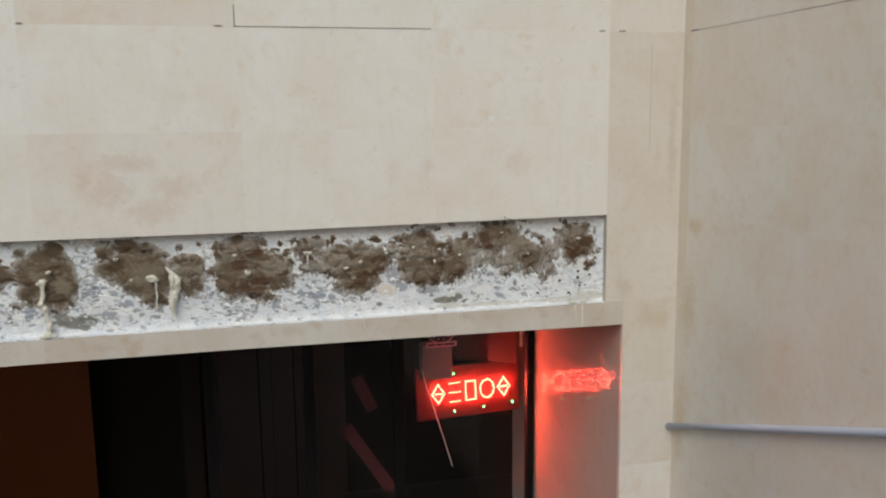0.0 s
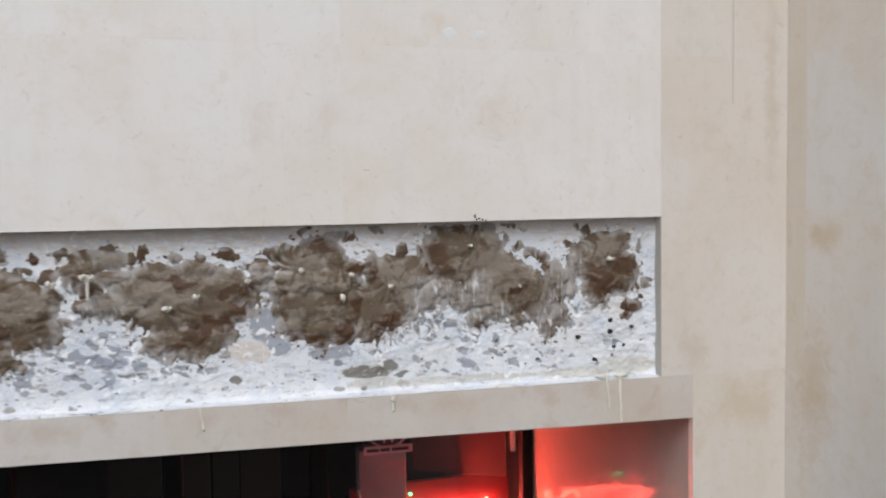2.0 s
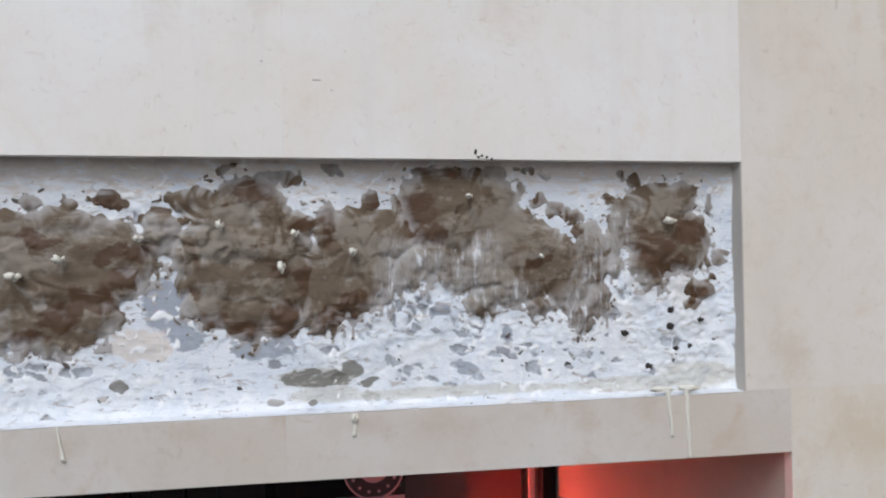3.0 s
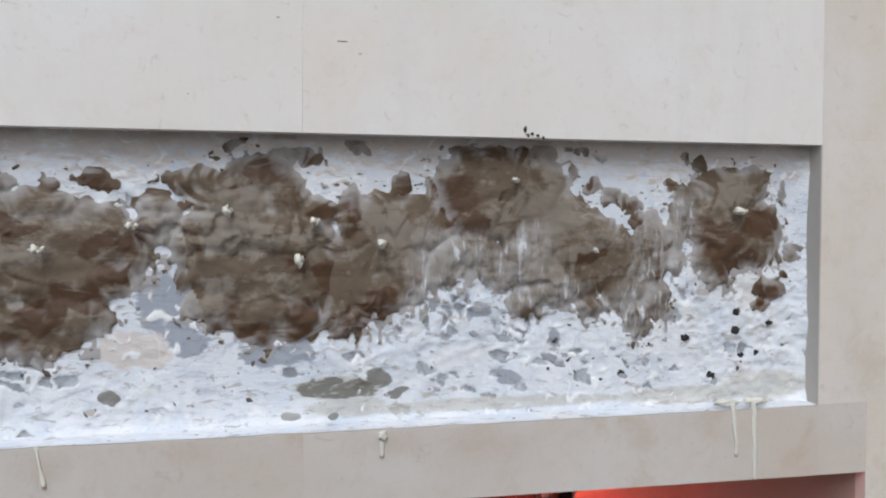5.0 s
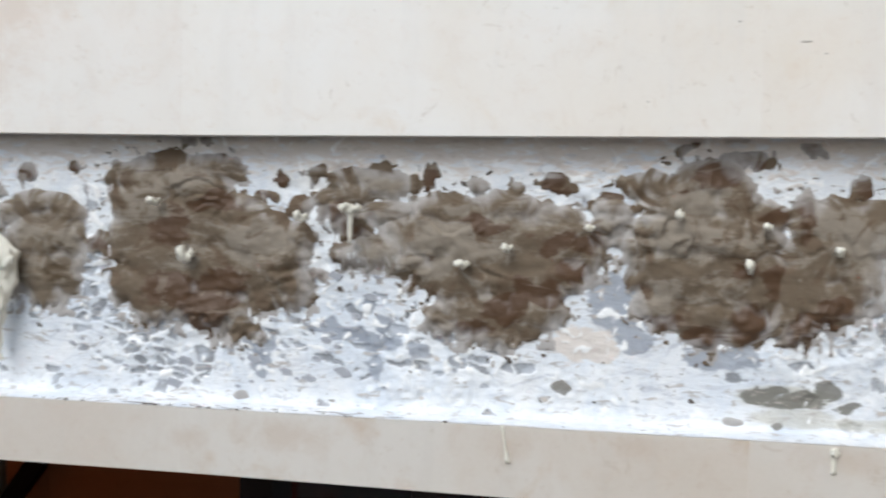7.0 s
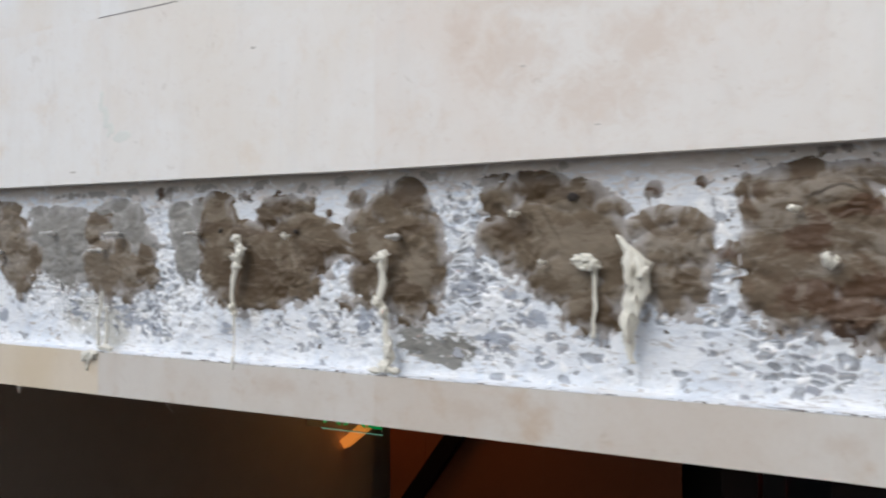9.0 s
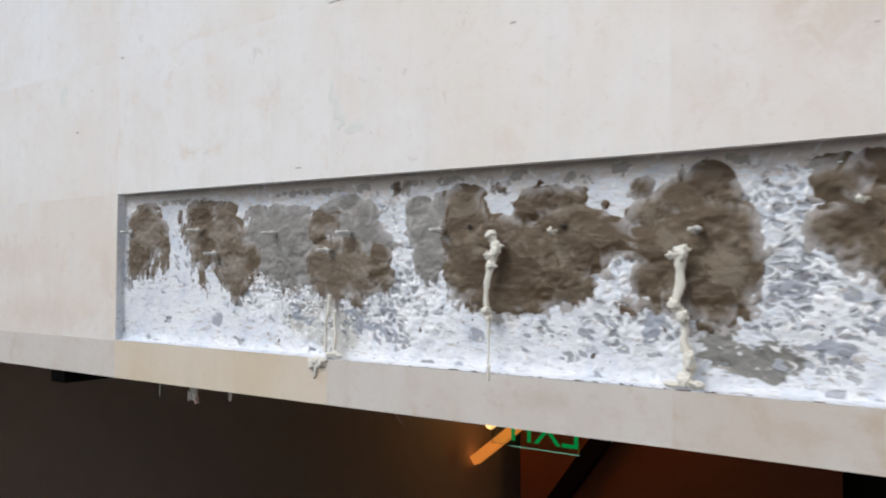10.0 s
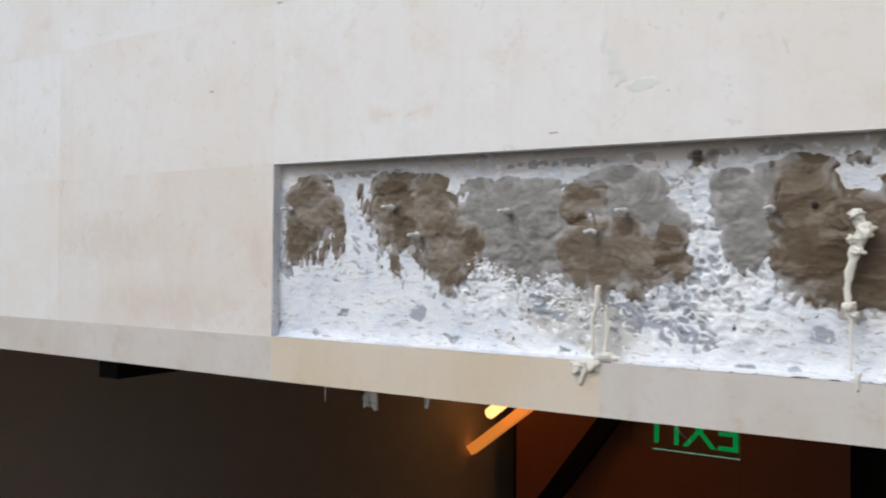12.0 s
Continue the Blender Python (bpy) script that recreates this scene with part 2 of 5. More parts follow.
def plaster():
    """White bond coat left in the recess: bluish white, grey where flakes came off, yellowed in places, cream under the
    rim to warm its shade.
    """
    m, nt, b = shader("bond_coat")
    v = place_of(nt)
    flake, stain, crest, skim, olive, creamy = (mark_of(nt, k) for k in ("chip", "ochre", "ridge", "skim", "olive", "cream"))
    small = ramp(nt, noise_of(nt, v, 120.0, 2, 0.5, 0.6), 0.66, 0.70)
    field = ramp(nt, noise_of(nt, v, 5.5, 3, 0.55, 0.5), 0.44, 0.62)
    wash = ramp(nt, noise_of(nt, v, 10.0, 6, 0.66, 1.0), 0.36, 0.72)
    drawn = nt.nodes.new("ShaderNodeMapping")
    nt.links.new(v, drawn.inputs["Vector"])
    drawn.inputs["Rotation"].default_value = (0.0, -0.25, 0.0)
    drawn.inputs["Scale"].default_value = (0.45, 1.0, 1.3)
    scrape = ramp(nt, noise_of(nt, drawn.outputs[0], 42.0, 6, 0.72, 1.6), 0.52, 0.64)
    dirt = ramp(nt, noise_of(nt, v, 150.0, 4, 0.6), 0.62, 0.72)
    cream = ramp(nt, noise_of(nt, v, 6.0, 4, 0.6, 0.4), 0.55, 0.72)
    tone = ramp(nt, noise_of(nt, v, 46.0, 2), 0.36, 0.64)
    fine = noise_of(nt, drawn.outputs[0], 90.0, 6, 0.6, 0.6)
    torn = noise_of(nt, v, 210.0, 3, 0.6, 0.5)
    c = blend(nt, math_of(nt, "MULTIPLY", wash, 0.65), (0.805, 0.815, 0.83), (0.555, 0.62, 0.715))
    c = blend(nt, math_of(nt, "MULTIPLY", cream, 0.40), c, (0.72, 0.66, 0.57))
    c = blend(nt, math_of(nt, "MULTIPLY", math_of(nt, "MULTIPLY", scrape, math_of(nt, "ADD", field, 0.35)), 0.42), c, (0.42, 0.44, 0.50))
    grey = blend(nt, tone, (0.16, 0.163, 0.175), (0.39, 0.415, 0.465))
    c = blend(nt, math_of(nt, "MULTIPLY", ramp(nt, math_of(nt, "ADD", flake, math_of(nt, "MULTIPLY", math_of(nt, "SUBTRACT", torn, 0.5), 0.7)), 0.28, 0.58), 0.80), c, grey)
    c = blend(nt, math_of(nt, "MULTIPLY", math_of(nt, "MULTIPLY", small, field), 0.65), c, (0.26, 0.245, 0.24))
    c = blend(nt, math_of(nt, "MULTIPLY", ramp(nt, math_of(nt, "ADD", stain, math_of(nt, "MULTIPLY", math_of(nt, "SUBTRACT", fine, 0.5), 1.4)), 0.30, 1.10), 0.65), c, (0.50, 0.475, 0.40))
    for film, colour, amount in ((skim, (0.29, 0.315, 0.37), 0.85), (olive, (0.155, 0.146, 0.122), 0.88), (creamy, (0.68, 0.61, 0.55), 0.8)):
        left = ramp(nt, math_of(nt, "ADD", film, math_of(nt, "MULTIPLY", math_of(nt, "SUBTRACT", fine, 0.5), 2.4)), 0.16, 0.60)
        c = blend(nt, math_of(nt, "MULTIPLY", left, amount), c, colour)
    c = blend(nt, math_of(nt, "MULTIPLY", dirt, 0.30), c, (0.36, 0.33, 0.30))
    c = blend(nt, ramp(nt, crest, 0.08, 0.30), c, (0.86, 0.86, 0.86))
    nt.links.new(c, b.inputs["Base Color"])
    b.inputs["Roughness"].default_value = 0.8
    bump_of(nt, b, math_of(nt, "SUBTRACT", fine, math_of(nt, "MULTIPLY", small, 0.4)), 0.38, 0.005)
    return m


BOND = plaster()


def plain(name, colour, rough, metal=0.0, scale=60.0, vary=0.25, bump=0.15):
    m, nt, b = shader(name)
    v = place_of(nt)
    n = noise_of(nt, v, scale, 5, 0.6)
    big = noise_of(nt, v, scale * 0.08, 4, 0.6, 0.5)
    c = blend(nt, math_of(nt, "MULTIPLY", n, vary), colour, tuple(x * 0.6 for x in colour))
    c = blend(nt, math_of(nt, "MULTIPLY", big, vary), c, tuple(min(1.0, x * 1.25) for x in colour))
    nt.links.new(c, b.inputs["Base Color"])
    b.inputs["Roughness"].default_value, b.inputs["Metallic"].default_value = rough, metal
    bump_of(nt, b, n, bump)
    return m


def glow(name, colour, strength, base=None):
    m, nt, b = shader(name)
    b.inputs["Base Color"].default_value = (*(base or colour), 1.0)
    b.inputs["Emission Color"].default_value = (*colour, 1.0)
    b.inputs["Emission Strength"].default_value = strength
    return m


def clear(name, colour=(1.0, 1.0, 1.0), rough=0.0):
    m, nt, b = shader(name)
    b.inputs["Base Color"].default_value = (*colour, 1.0)
    b.inputs["Transmission Weight"].default_value, b.inputs["Roughness"].default_value = 1.0, rough
    b.inputs["IOR"].default_value = 1.33
    return m


FILM = plain("mortar_film", (0.40, 0.375, 0.36), 0.85, 0.0, 45.0, 0.5)
FOAM = plain("sealant", (0.72, 0.69, 0.60), 0.5, 0.0, 90.0, 0.2, 0.3)
PIN = plain("pin_nylon", (0.62, 0.61, 0.58), 0.45)
RETURN = plain("stone_edge", (0.45, 0.415, 0.37), 0.85, 0.0, 40.0, 0.5)
CORE = plain("wall_core", (0.34, 0.31, 0.28), 0.9)
PIT = plain("pit", (0.035, 0.028, 0.024), 0.95)
DIRT_SKIM = plain("dirt_skim", (0.42, 0.39, 0.355), 0.9, 0.0, 60.0, 0.5)
PIPE = plain("pipe_pvc", (0.50, 0.54, 0.65), 0.4)
FRAME = plain("frame_black", (0.010, 0.009, 0.009), 0.6)
# Near-black wood: the unlit interior's darkness is put into the colour.
DIM_WOOD = plain("dim_wood", (0.014, 0.008, 0.006), 0.5, 0.0, 20.0, 0.5)
for dull in (FRAME, DIM_WOOD):
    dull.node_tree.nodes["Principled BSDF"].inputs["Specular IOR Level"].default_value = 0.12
# Near black: the hall's lack of light is put into this colour.
HALL_DIM = plain("hall_dim", (0.045, 0.034, 0.027), 0.8, 0.0, 20.0, 0.3)
# Far paler: daylight on the left wall is put into this colour.
HALL_DAYLIT = plain("hall_daylit", (0.55, 0.46, 0.355), 0.7, 0.0, 6.0, 0.4)
REDWOOD = plain("varnished_wood", (0.38, 0.105, 0.030), 0.45, 0.0, 18.0, 0.5)
PAVING = plain("paving", (0.09, 0.085, 0.08), 0.8, 0.0, 12.0, 0.3)
GREYBOX = plain("grey_plastic", (0.15, 0.155, 0.165), 0.5)
PINKPAPER = plain("pink_print", (0.66, 0.34, 0.36), 0.6)
INK = plain("ink", (0.06, 0.03, 0.035), 0.6)
CABLE = plain("cable_white", (0.55, 0.53, 0.52), 0.5)
SIGNFACE = plain("sign_face", (0.14, 0.006, 0.006), 0.6)
GLASS = clear("window_glass")
ACRYLIC = clear("acrylic", (0.80, 0.95, 0.85))
LED_RED = glow("led_red", (1.0, 0.10, 0.06), 340.0)
LED_GREEN = glow("led_green", (0.05, 1.0, 0.25), 12.0)
EXIT_GREEN = glow("exit_green", (0.02, 0.75, 0.16), 0.13)
EXIT_EDGE = glow("exit_edge", (0.45, 1.0, 0.65), 0.2)
TUBE = glow("warm_lamp", (1.0, 0.52, 0.16), 1.7)
ADDED_GLOW = glow("added_glow", (1.0, 0.54, 0.20), 16.0)
BAR_GLOW = glow("warm_bar", (1.0, 0.30, 0.045), 0.5)

# ---------------------------------------------------------------- builders


def settle(ob, parent):
    """A top-level mesh gets its origin in its own middle; a part lies in its parent's space."""
    ob.parent = parent
    if parent is None:
        co = np.empty(len(ob.data.vertices) * 3)
        ob.data.vertices.foreach_get("co", co)
        co = co.reshape(-1, 3)
        mid = (co.min(0) + co.max(0)) / 2
        ob.data.vertices.foreach_set("co", (co - mid).ravel())
        ob.location = mid
    return ob


def part(name, bm, material, parent=None, label="", smooth=False):
    me = bpy.data.meshes.new(name)
    bm.to_mesh(me)
    bm.free()
    me.materials.append(material)
    if smooth:
        me.polygons.foreach_set("use_smooth", [True] * len(me.polygons))
    return tagged(settle(new(name, me), parent), label)


def sheet(name, verts, faces, material, parent=None, label=""):
    me = bpy.data.meshes.new(name)
    if parent is not None:
        o = parent.location
        verts = [(x - o.x, y - o.y, z - o.z) for x, y, z in verts]
    me.from_pydata(verts, [], faces)
    me.materials.append(material)
    me.polygons.foreach_set("use_smooth", [True] * len(me.polygons))
    return tagged(settle(new(name, me), parent), label)


def thing(name, at, label, category, group="", kind=""):
    ob = new(name)
    ob.location = at
    return tagged(ob, label, category, group, kind)


def add_box(bm, x0, x1, y0, y1, z0, z1, bevel=0.0):
    made = bmesh.ops.create_cube(bm, size=1.0)["verts"]
    m = Matrix.Translation(((x0 + x1) / 2, (y0 + y1) / 2, (z0 + z1) / 2)) @ Matrix.Diagonal((x1 - x0, y1 - y0, z1 - z0, 1))
    bmesh.ops.transform(bm, matrix=m, verts=made)
    if bevel:
        edges = list({e for v in made for e in v.link_edges})
        bmesh.ops.bevel(bm, geom=edges, offset=bevel, segments=2, profile=0.5, affect="EDGES")
    return bm


def box(x0, x1, y0, y1, z0, z1, bevel=0.0):
    return add_box(bmesh.new(), x0, x1, y0, y1, z0, z1, bevel)


def tube(points, radii, sides=10, wobble=0.0):
    """A tube along points, with a radius at each."""
    bm = bmesh.new()
    rings = []
    points = [Vector(p) for p in points]
    for n, p in enumerate(points):
        way = (points[min(n + 1, len(points) - 1)] - points[max(n - 1, 0)]).normalized()
        q = way.to_track_quat("Z", "Y")
        ring = []
        for k in range(sides):
            a = 2 * math.pi * k / sides
            r = radii[n] * (1 + wobble * noise.noise(Vector((p.x * 90 + math.cos(a), p.y * 90 + math.sin(a), p.z * 90))))
            ring.append(bm.verts.new(p + q @ Vector((math.cos(a) * r, math.sin(a) * r, 0))))
        rings.append(ring)
    for a, b in zip(rings, rings[1:]):
        for k in range(sides):
            bm.faces.new((a[k], a[(k + 1) % sides], b[(k + 1) % sides], b[k]))
    bm.faces.new(rings[0][::-1])
    bm.faces.new(rings[-1])
    bmesh.ops.recalc_face_normals(bm, faces=bm.faces)
    return bm


def lump(bm, at, size, rough=0.35, seed=0.0, level=2):
    made = bmesh.ops.create_icosphere(bm, subdivisions=level, radius=1.0)["verts"]
    for v in made:
        k = 1 + rough * noise.noise(v.co * 1.7 + Vector((seed, seed * 1.3, 0)))
        v.co = Vector(at) + Vector((v.co.x * size[0], v.co.y * size[1], v.co.z * size[2])) * k
    return made


# ---------------------------------------------------------------- the cladded front
LEFT, RIGHT = -3.832, 0.0  # ends of the recess
BOT = 2.2445  # mean height of its sill
LINTEL = 2.138
JAMB, CORNER = 0.085, 0.345
BACK = 0.040  # depth of the recess


def rim(x):
    """Height of the recess's upper edge, bent to fit the camera's view: lower in the middle, higher towards its far
    end.
    """
    return float(np.interp(x, (-3.83, -3.4, -2.75, -2.1, -1.6, -0.5, 0.0), (2.644, 2.640, 2.629, 2.622, 2.621, 2.627, 2.630)))


def under(x):
    """Height of the lintel's lower edge."""
    return float(np.interp(x, (-4.5, -3.5, -2.9, -2.3, -1.3, -0.6, 0.085), (2.151, 2.149, 2.153, 2.156, 2.154, 2.145, 2.137)))


def sill(x):
    """Height of the lintel slabs' upper edge."""
    return float(np.interp(x, (-3.83, -2.6, -1.6, 0.0), (2.250, 2.248, 2.2455, 2.2425)))


front = new("wall_front", None)
tagged(front, "masonry wall clad with cream marble slabs, one course missing", "wall", kind="structure")
bm = bmesh.new()
# Height above about 4.5 m is unseen, added to shade the right side.
for x0, x1, y0, y1, z0, z1 in (
    (-7.6, CORNER, 0.0215, 0.30, 2.646, 8.4),
    (-7.6, LEFT, 0.0215, 0.30, LINTEL + 0.02, 2.646),
    (RIGHT, CORNER, 0.0215, 0.30, LINTEL + 0.02, 2.646),
    (LEFT, RIGHT, 0.0215, 0.30, LINTEL + 0.02, 2.240),
    (LEFT, RIGHT, BACK + 0.02, 0.30, 2.240, 2.646),
    (JAMB + 0.02, CORNER, 0.0215, 0.30, -0.2, LINTEL + 0.02),
    (-7.6, -6.6, 0.0215, 0.30, -0.2, LINTEL + 0.02),
):
    add_box(bm, x0, x1, y0, y1, z0, z1)
part("core", bm, CORE, front)
side = tagged(new("wall_side"), "wall clad with beige marble slabs, at right angles to the front", "wall", kind="structure")
part("core", box(CORNER + 0.0215, CORNER + 0.30, -6.0, 0.30, -0.2, 8.4), CORE, side)

SLABS = {}


def slab(parent, x0, x1, z0, z1, material, axis="y", lift=0.0, z0r=None, z1r=None):
    """One slab with eased edges; its face lies in the plane y = 0, or x = CORNER for the side wall."""
    gap, ease, deep = 0.00006, 0.00015, 0.021
    x0, x1, z1 = x0 + gap, x1 - gap, z1 - gap
    za, zb = z0 + gap, (z0 if z0r is None else z0r) + gap
    w, h, s, e = x1 - x0, z1 - za, zb - za, 0.0 if z1r is None else z1r - z1
    key = (round(w, 4), round(h, 4), round(s, 4), round(e, 4), axis, material.name)
    if key not in SLABS:
        v = [(0, deep, 0), (w, deep, s), (w, deep, h + e), (0, deep, h), (0, ease, 0), (w, ease, s), (w, ease, h + e), (0, ease, h),
             (ease, 0, ease), (w - ease, 0, s + ease), (w - ease, 0, h + e - ease), (ease, 0, h - ease)]
        f = [(3, 2, 1, 0), (8, 9, 10, 11)]
        for a in range(4):
            b = (a + 1) % 4
            f += [(a, b, b + 4, a + 4), (a + 4, b + 4, b + 8, a + 8)]
        if axis == "x":
            v = [(y, -x, z) for x, y, z in v]
        me = bpy.data.meshes.new("slab")
        me.from_pydata(v, [], f)
        me.materials.append(material)
        SLABS[key] = me
    ob = new("slab", SLABS[key])
    ob.parent = parent
    ob.location = (x0, -lift, za) if axis == "y" else (CORNER - lift, -x0, za)
    return ob


# ---------------------------------------------------------------- recess: bond coat
CHIPPED = [(-2.107, 2.548, 0.0505, 0.06), (-2.057, 2.38, 0.12, 0.088), (-1.962, 2.307, 0.1225, 0.0565), (-1.67, 2.467, 0.029, 0.102), (-1.662, 2.34, 0.049, 0.042), (-1.561, 2.32, 0.0895, 0.0485), (-2.846, 2.378, 0.0735, 0.0915), (-2.38, 2.378, 0.082, 0.057), (-2.4, 2.329, 0.1465, 0.0285), (-2.14, 2.469, 0.033, 0.077), (-2.915, 2.373, 0.059, 0.078), (-3.161, 2.345, 0.047, 0.0425), (-1.418, 2.334, 0.0375, 0.038), (-1.269, 2.36, 0.0975, 0.045), (-1.118, 2.326, 0.075, 0.0305), (-0.408, 2.306, 0.1265, 0.032)]
SMOOTH = [(-0.853, 2.32, 0.0595, 0.04), (-0.753, 2.287, 0.0515, 0.0295), (-1.764, 2.318, 0.079, 0.035), (-3.516, 2.332, 0.1335, 0.0535), (-3.655, 2.377, 0.1775, 0.0995)]
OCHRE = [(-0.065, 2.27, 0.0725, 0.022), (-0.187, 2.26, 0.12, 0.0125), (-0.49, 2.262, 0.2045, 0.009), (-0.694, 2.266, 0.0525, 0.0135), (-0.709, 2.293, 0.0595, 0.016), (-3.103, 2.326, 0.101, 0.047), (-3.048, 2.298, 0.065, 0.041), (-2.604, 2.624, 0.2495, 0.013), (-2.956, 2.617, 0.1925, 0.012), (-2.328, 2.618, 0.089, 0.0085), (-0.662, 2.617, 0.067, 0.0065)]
# torn stretches beside the mortar, and thin cement left on the coat: grey, olive, cream
TORN = [(-0.664, 2.367, 0.0685, 0.021), (-0.572, 2.388, 0.0475, 0.031), (-0.467, 2.363, 0.0495, 0.0235), (-0.868, 2.36, 0.0345, 0.01), (-0.235, 2.424, 0.0545, 0.033), (-1.808, 2.575, 0.0275, 0.02), (-2.135, 2.549, 0.0415, 0.055), (-1.67, 2.509, 0.023, 0.0635), (-2.101, 2.449, 0.0615, 0.0255), (-2.025, 2.449, 0.064, 0.0175), (-1.772, 2.37, 0.0535, 0.0175), (-3.578, 2.452, 0.0615, 0.0485), (-3.258, 2.407, 0.0625, 0.044), (-2.906, 2.548, 0.024, 0.039), (-3.79, 2.426, 0.035, 0.039), (-3.614, 2.462, 0.0575, 0.0655), (-3.446, 2.381, 0.074, 0.0385), (-3.31, 2.396, 0.12, 0.0585), (-3.086, 2.337, 0.139, 0.0615), (-2.914, 2.325, 0.0695, 0.0515), (-2.858, 2.395, 0.0745, 0.0505), (-2.877, 2.528, 0.0305, 0.0695), (-2.369, 2.435, 0.0305, 0.057)]
SKIM_GREY = [(-0.931, 2.416, 0.0295, 0.027), (-0.916, 2.386, 0.0315, 0.0285), (-0.901, 2.358, 0.0165, 0.0125), (-0.804, 2.337, 0.0315, 0.0125), (-0.768, 2.341, 0.025, 0.015), (-1.321, 2.359, 0.026, 0.009), (-1.291, 2.35, 0.03, 0.0105), (-1.246, 2.342, 0.03, 0.0105), (-1.415, 2.334, 0.021, 0.015), (-1.418, 2.304, 0.0135, 0.0195), (-1.189, 2.333, 0.0135, 0.012), (-1.262, 2.394, 0.009, 0.012), (-1.246, 2.368, 0.0105, 0.009), (-1.253, 2.307, 0.012, 0.0165), (-0.47, 2.299, 0.015, 0.0095), (-0.516, 2.391, 0.013, 0.009), (-0.408, 2.35, 0.01, 0.013)]
SKIM_FAR = [(-2.112, 2.409, 0.0245, 0.013), (-2.025, 2.4, 0.015, 0.0135), (-1.978, 2.359, 0.0245, 0.0135), (-2.057, 2.322, 0.0325, 0.0095), (-2.985, 2.321, 0.025, 0.01), (-2.944, 2.318, 0.022, 0.01), (-2.905, 2.301, 0.027, 0.0115), (-3.011, 2.35, 0.023, 0.008), (-2.32, 2.361, 0.014, 0.011), (-2.33, 2.333, 0.01, 0.0145), (-2.68, 2.312, 0.012, 0.012), (-3.451, 2.314, 0.017, 0.014), (-3.173, 2.344, 0.0165, 0.017), (-3.132, 2.325, 0.016, 0.0125)]
SKIM_OLIVE = [(-0.75, 2.293, 0.0145, 0.006), (-0.724, 2.298, 0.019, 0.008), (-0.686, 2.292, 0.0255, 0.0085), (-0.656, 2.303, 0.015, 0.009), (-0.701, 2.284, 0.0345, 0.005), (-0.633, 2.283, 0.0155, 0.005), (-2.191, 2.303, 0.055, 0.015), (-2.135, 2.3, 0.039, 0.024), (-2.218, 2.33, 0.0265, 0.0205), (-2.147, 2.285, 0.0485, 0.014)]
SKIM_CREAM = [(-0.975, 2.351, 0.036, 0.020), (-0.950, 2.343, 0.025, 0.015)]


def inside(lobes, x, z, crisp=1.8):
    """1 well within the lobes (x, z, half width, half height), 0 outside."""
    best = 0.0
    for cx, cz, rx, rz in lobes:
        if abs(x - cx) < 1.4 * rx and abs(z - cz) < 1.4 * rz:
            best = max(best, 1.4 - math.hypot((x - cx) / rx, (z - cz) / rz))
    return min(1.0, max(0.0, best * crisp))


def chip(x, z):
    """How far a flake of the coat has come off: cells of a few centimetres, close together in the chipped stretches."""
    wild = 0.5 + 0.5 * noise.noise(Vector((x * 4.0, 2.0, z * 5.0)))
    dense = 0.06 * wild + (0.15 + 0.50 * wild) * inside(CHIPPED, x, z) * (1 - 0.9 * inside(SMOOTH, x, z))
    wx = x * 40 + 16 * (z - 2.3) + 0.55 * noise.noise(Vector((x * 45, 1.0, z * 45)))
    wz = z * 62 + 0.55 * noise.noise(Vector((x * 45, 5.0, z * 45)))
    far, near = noise.voronoi(Vector((wx, 0.5, wz)))
    luck = math.sin(near[0].x * 127.1 + near[0].z * 311.7) * 437.58
    luck -= math.floor(luck)
    if luck > dense:
        # narrow upright gouges in the torn stretches
        dense = 0.42 * inside(TORN, x, z, 1.2)
        if dense < 0.02:
            return 0.0
        far, near = noise.voronoi(Vector((wx * 1.9, 8.5, wz * 0.75)))
        luck = math.sin(near[0].x * 93.7 + near[0].z * 217.3) * 437.58
        luck -= math.floor(luck)
    if luck > dense:
        return 0.0
    gap = far[1] - far[0] + 0.10 * noise.noise(Vector((x * 170, 3.0, z * 170)))
    return min(1.0, max(0.0, (gap - 0.10) / 0.10)) * (0.45 + 0.55 * luck / max(dense, 0.01))


def ridge(x, z):
    """Torn-up edges of the coat, from 0 to 1: crooked crests, close together in the torn stretches."""
    dense = 0.30 + 0.35 * noise.noise(Vector((x * 6, 21.0, z * 8))) + 0.40 * inside(TORN, x, z, 1.2) + 0.25 * inside(CHIPPED, x, z) - 0.8 * inside(SMOOTH, x, z)
    if dense < 0.05:
        return 0.0
    wx, wz = x + 0.012 * noise.noise(Vector((x * 50, 17.0, z * 50))), z + 0.012 * noise.noise(Vector((x * 50, 19.0, z * 50)))
    crest = 1 - 6.5 * abs(noise.noise(Vector((wx * 34, 23.0, wz * 46)))) + 0.5 * noise.noise(Vector((x * 110, 25.0, z * 110)))
    broken = 0.25 + 2.4 * noise.noise(Vector((x * 62, 29.0, z * 62)))
    return min(1.0, max(0.0, crest)) * min(1.0, max(0.0, broken)) * min(1.0, dense)


def coat(x, z, flake=None):
    """How far the bond coat stands out of the recess's back: scraped flat in places, torn rough in others."""
    p = Vector((x * 9, 3.1, z * 9))
    torn = min(1.0, max(0.0, 0.5 + 2.2 * noise.noise(Vector((x * 5.5, 11.0, z * 6.5))))) * (1 - 0.85 * inside(SMOOTH, x, z))
    h = 0.005 * noise.noise(p) + torn * (0.0038 * noise.noise(p * 4.3) + 0.0011 * noise.noise(p * 13.0))
    h += 0.020 * max(0.0, 1 - (x - LEFT) / 0.22) ** 1.5 + 0.012 * max(0.0, 1 + x / 0.030) ** 1.5
    low = min(1.0, max(0.0, (2.47 - z) / 0.1))
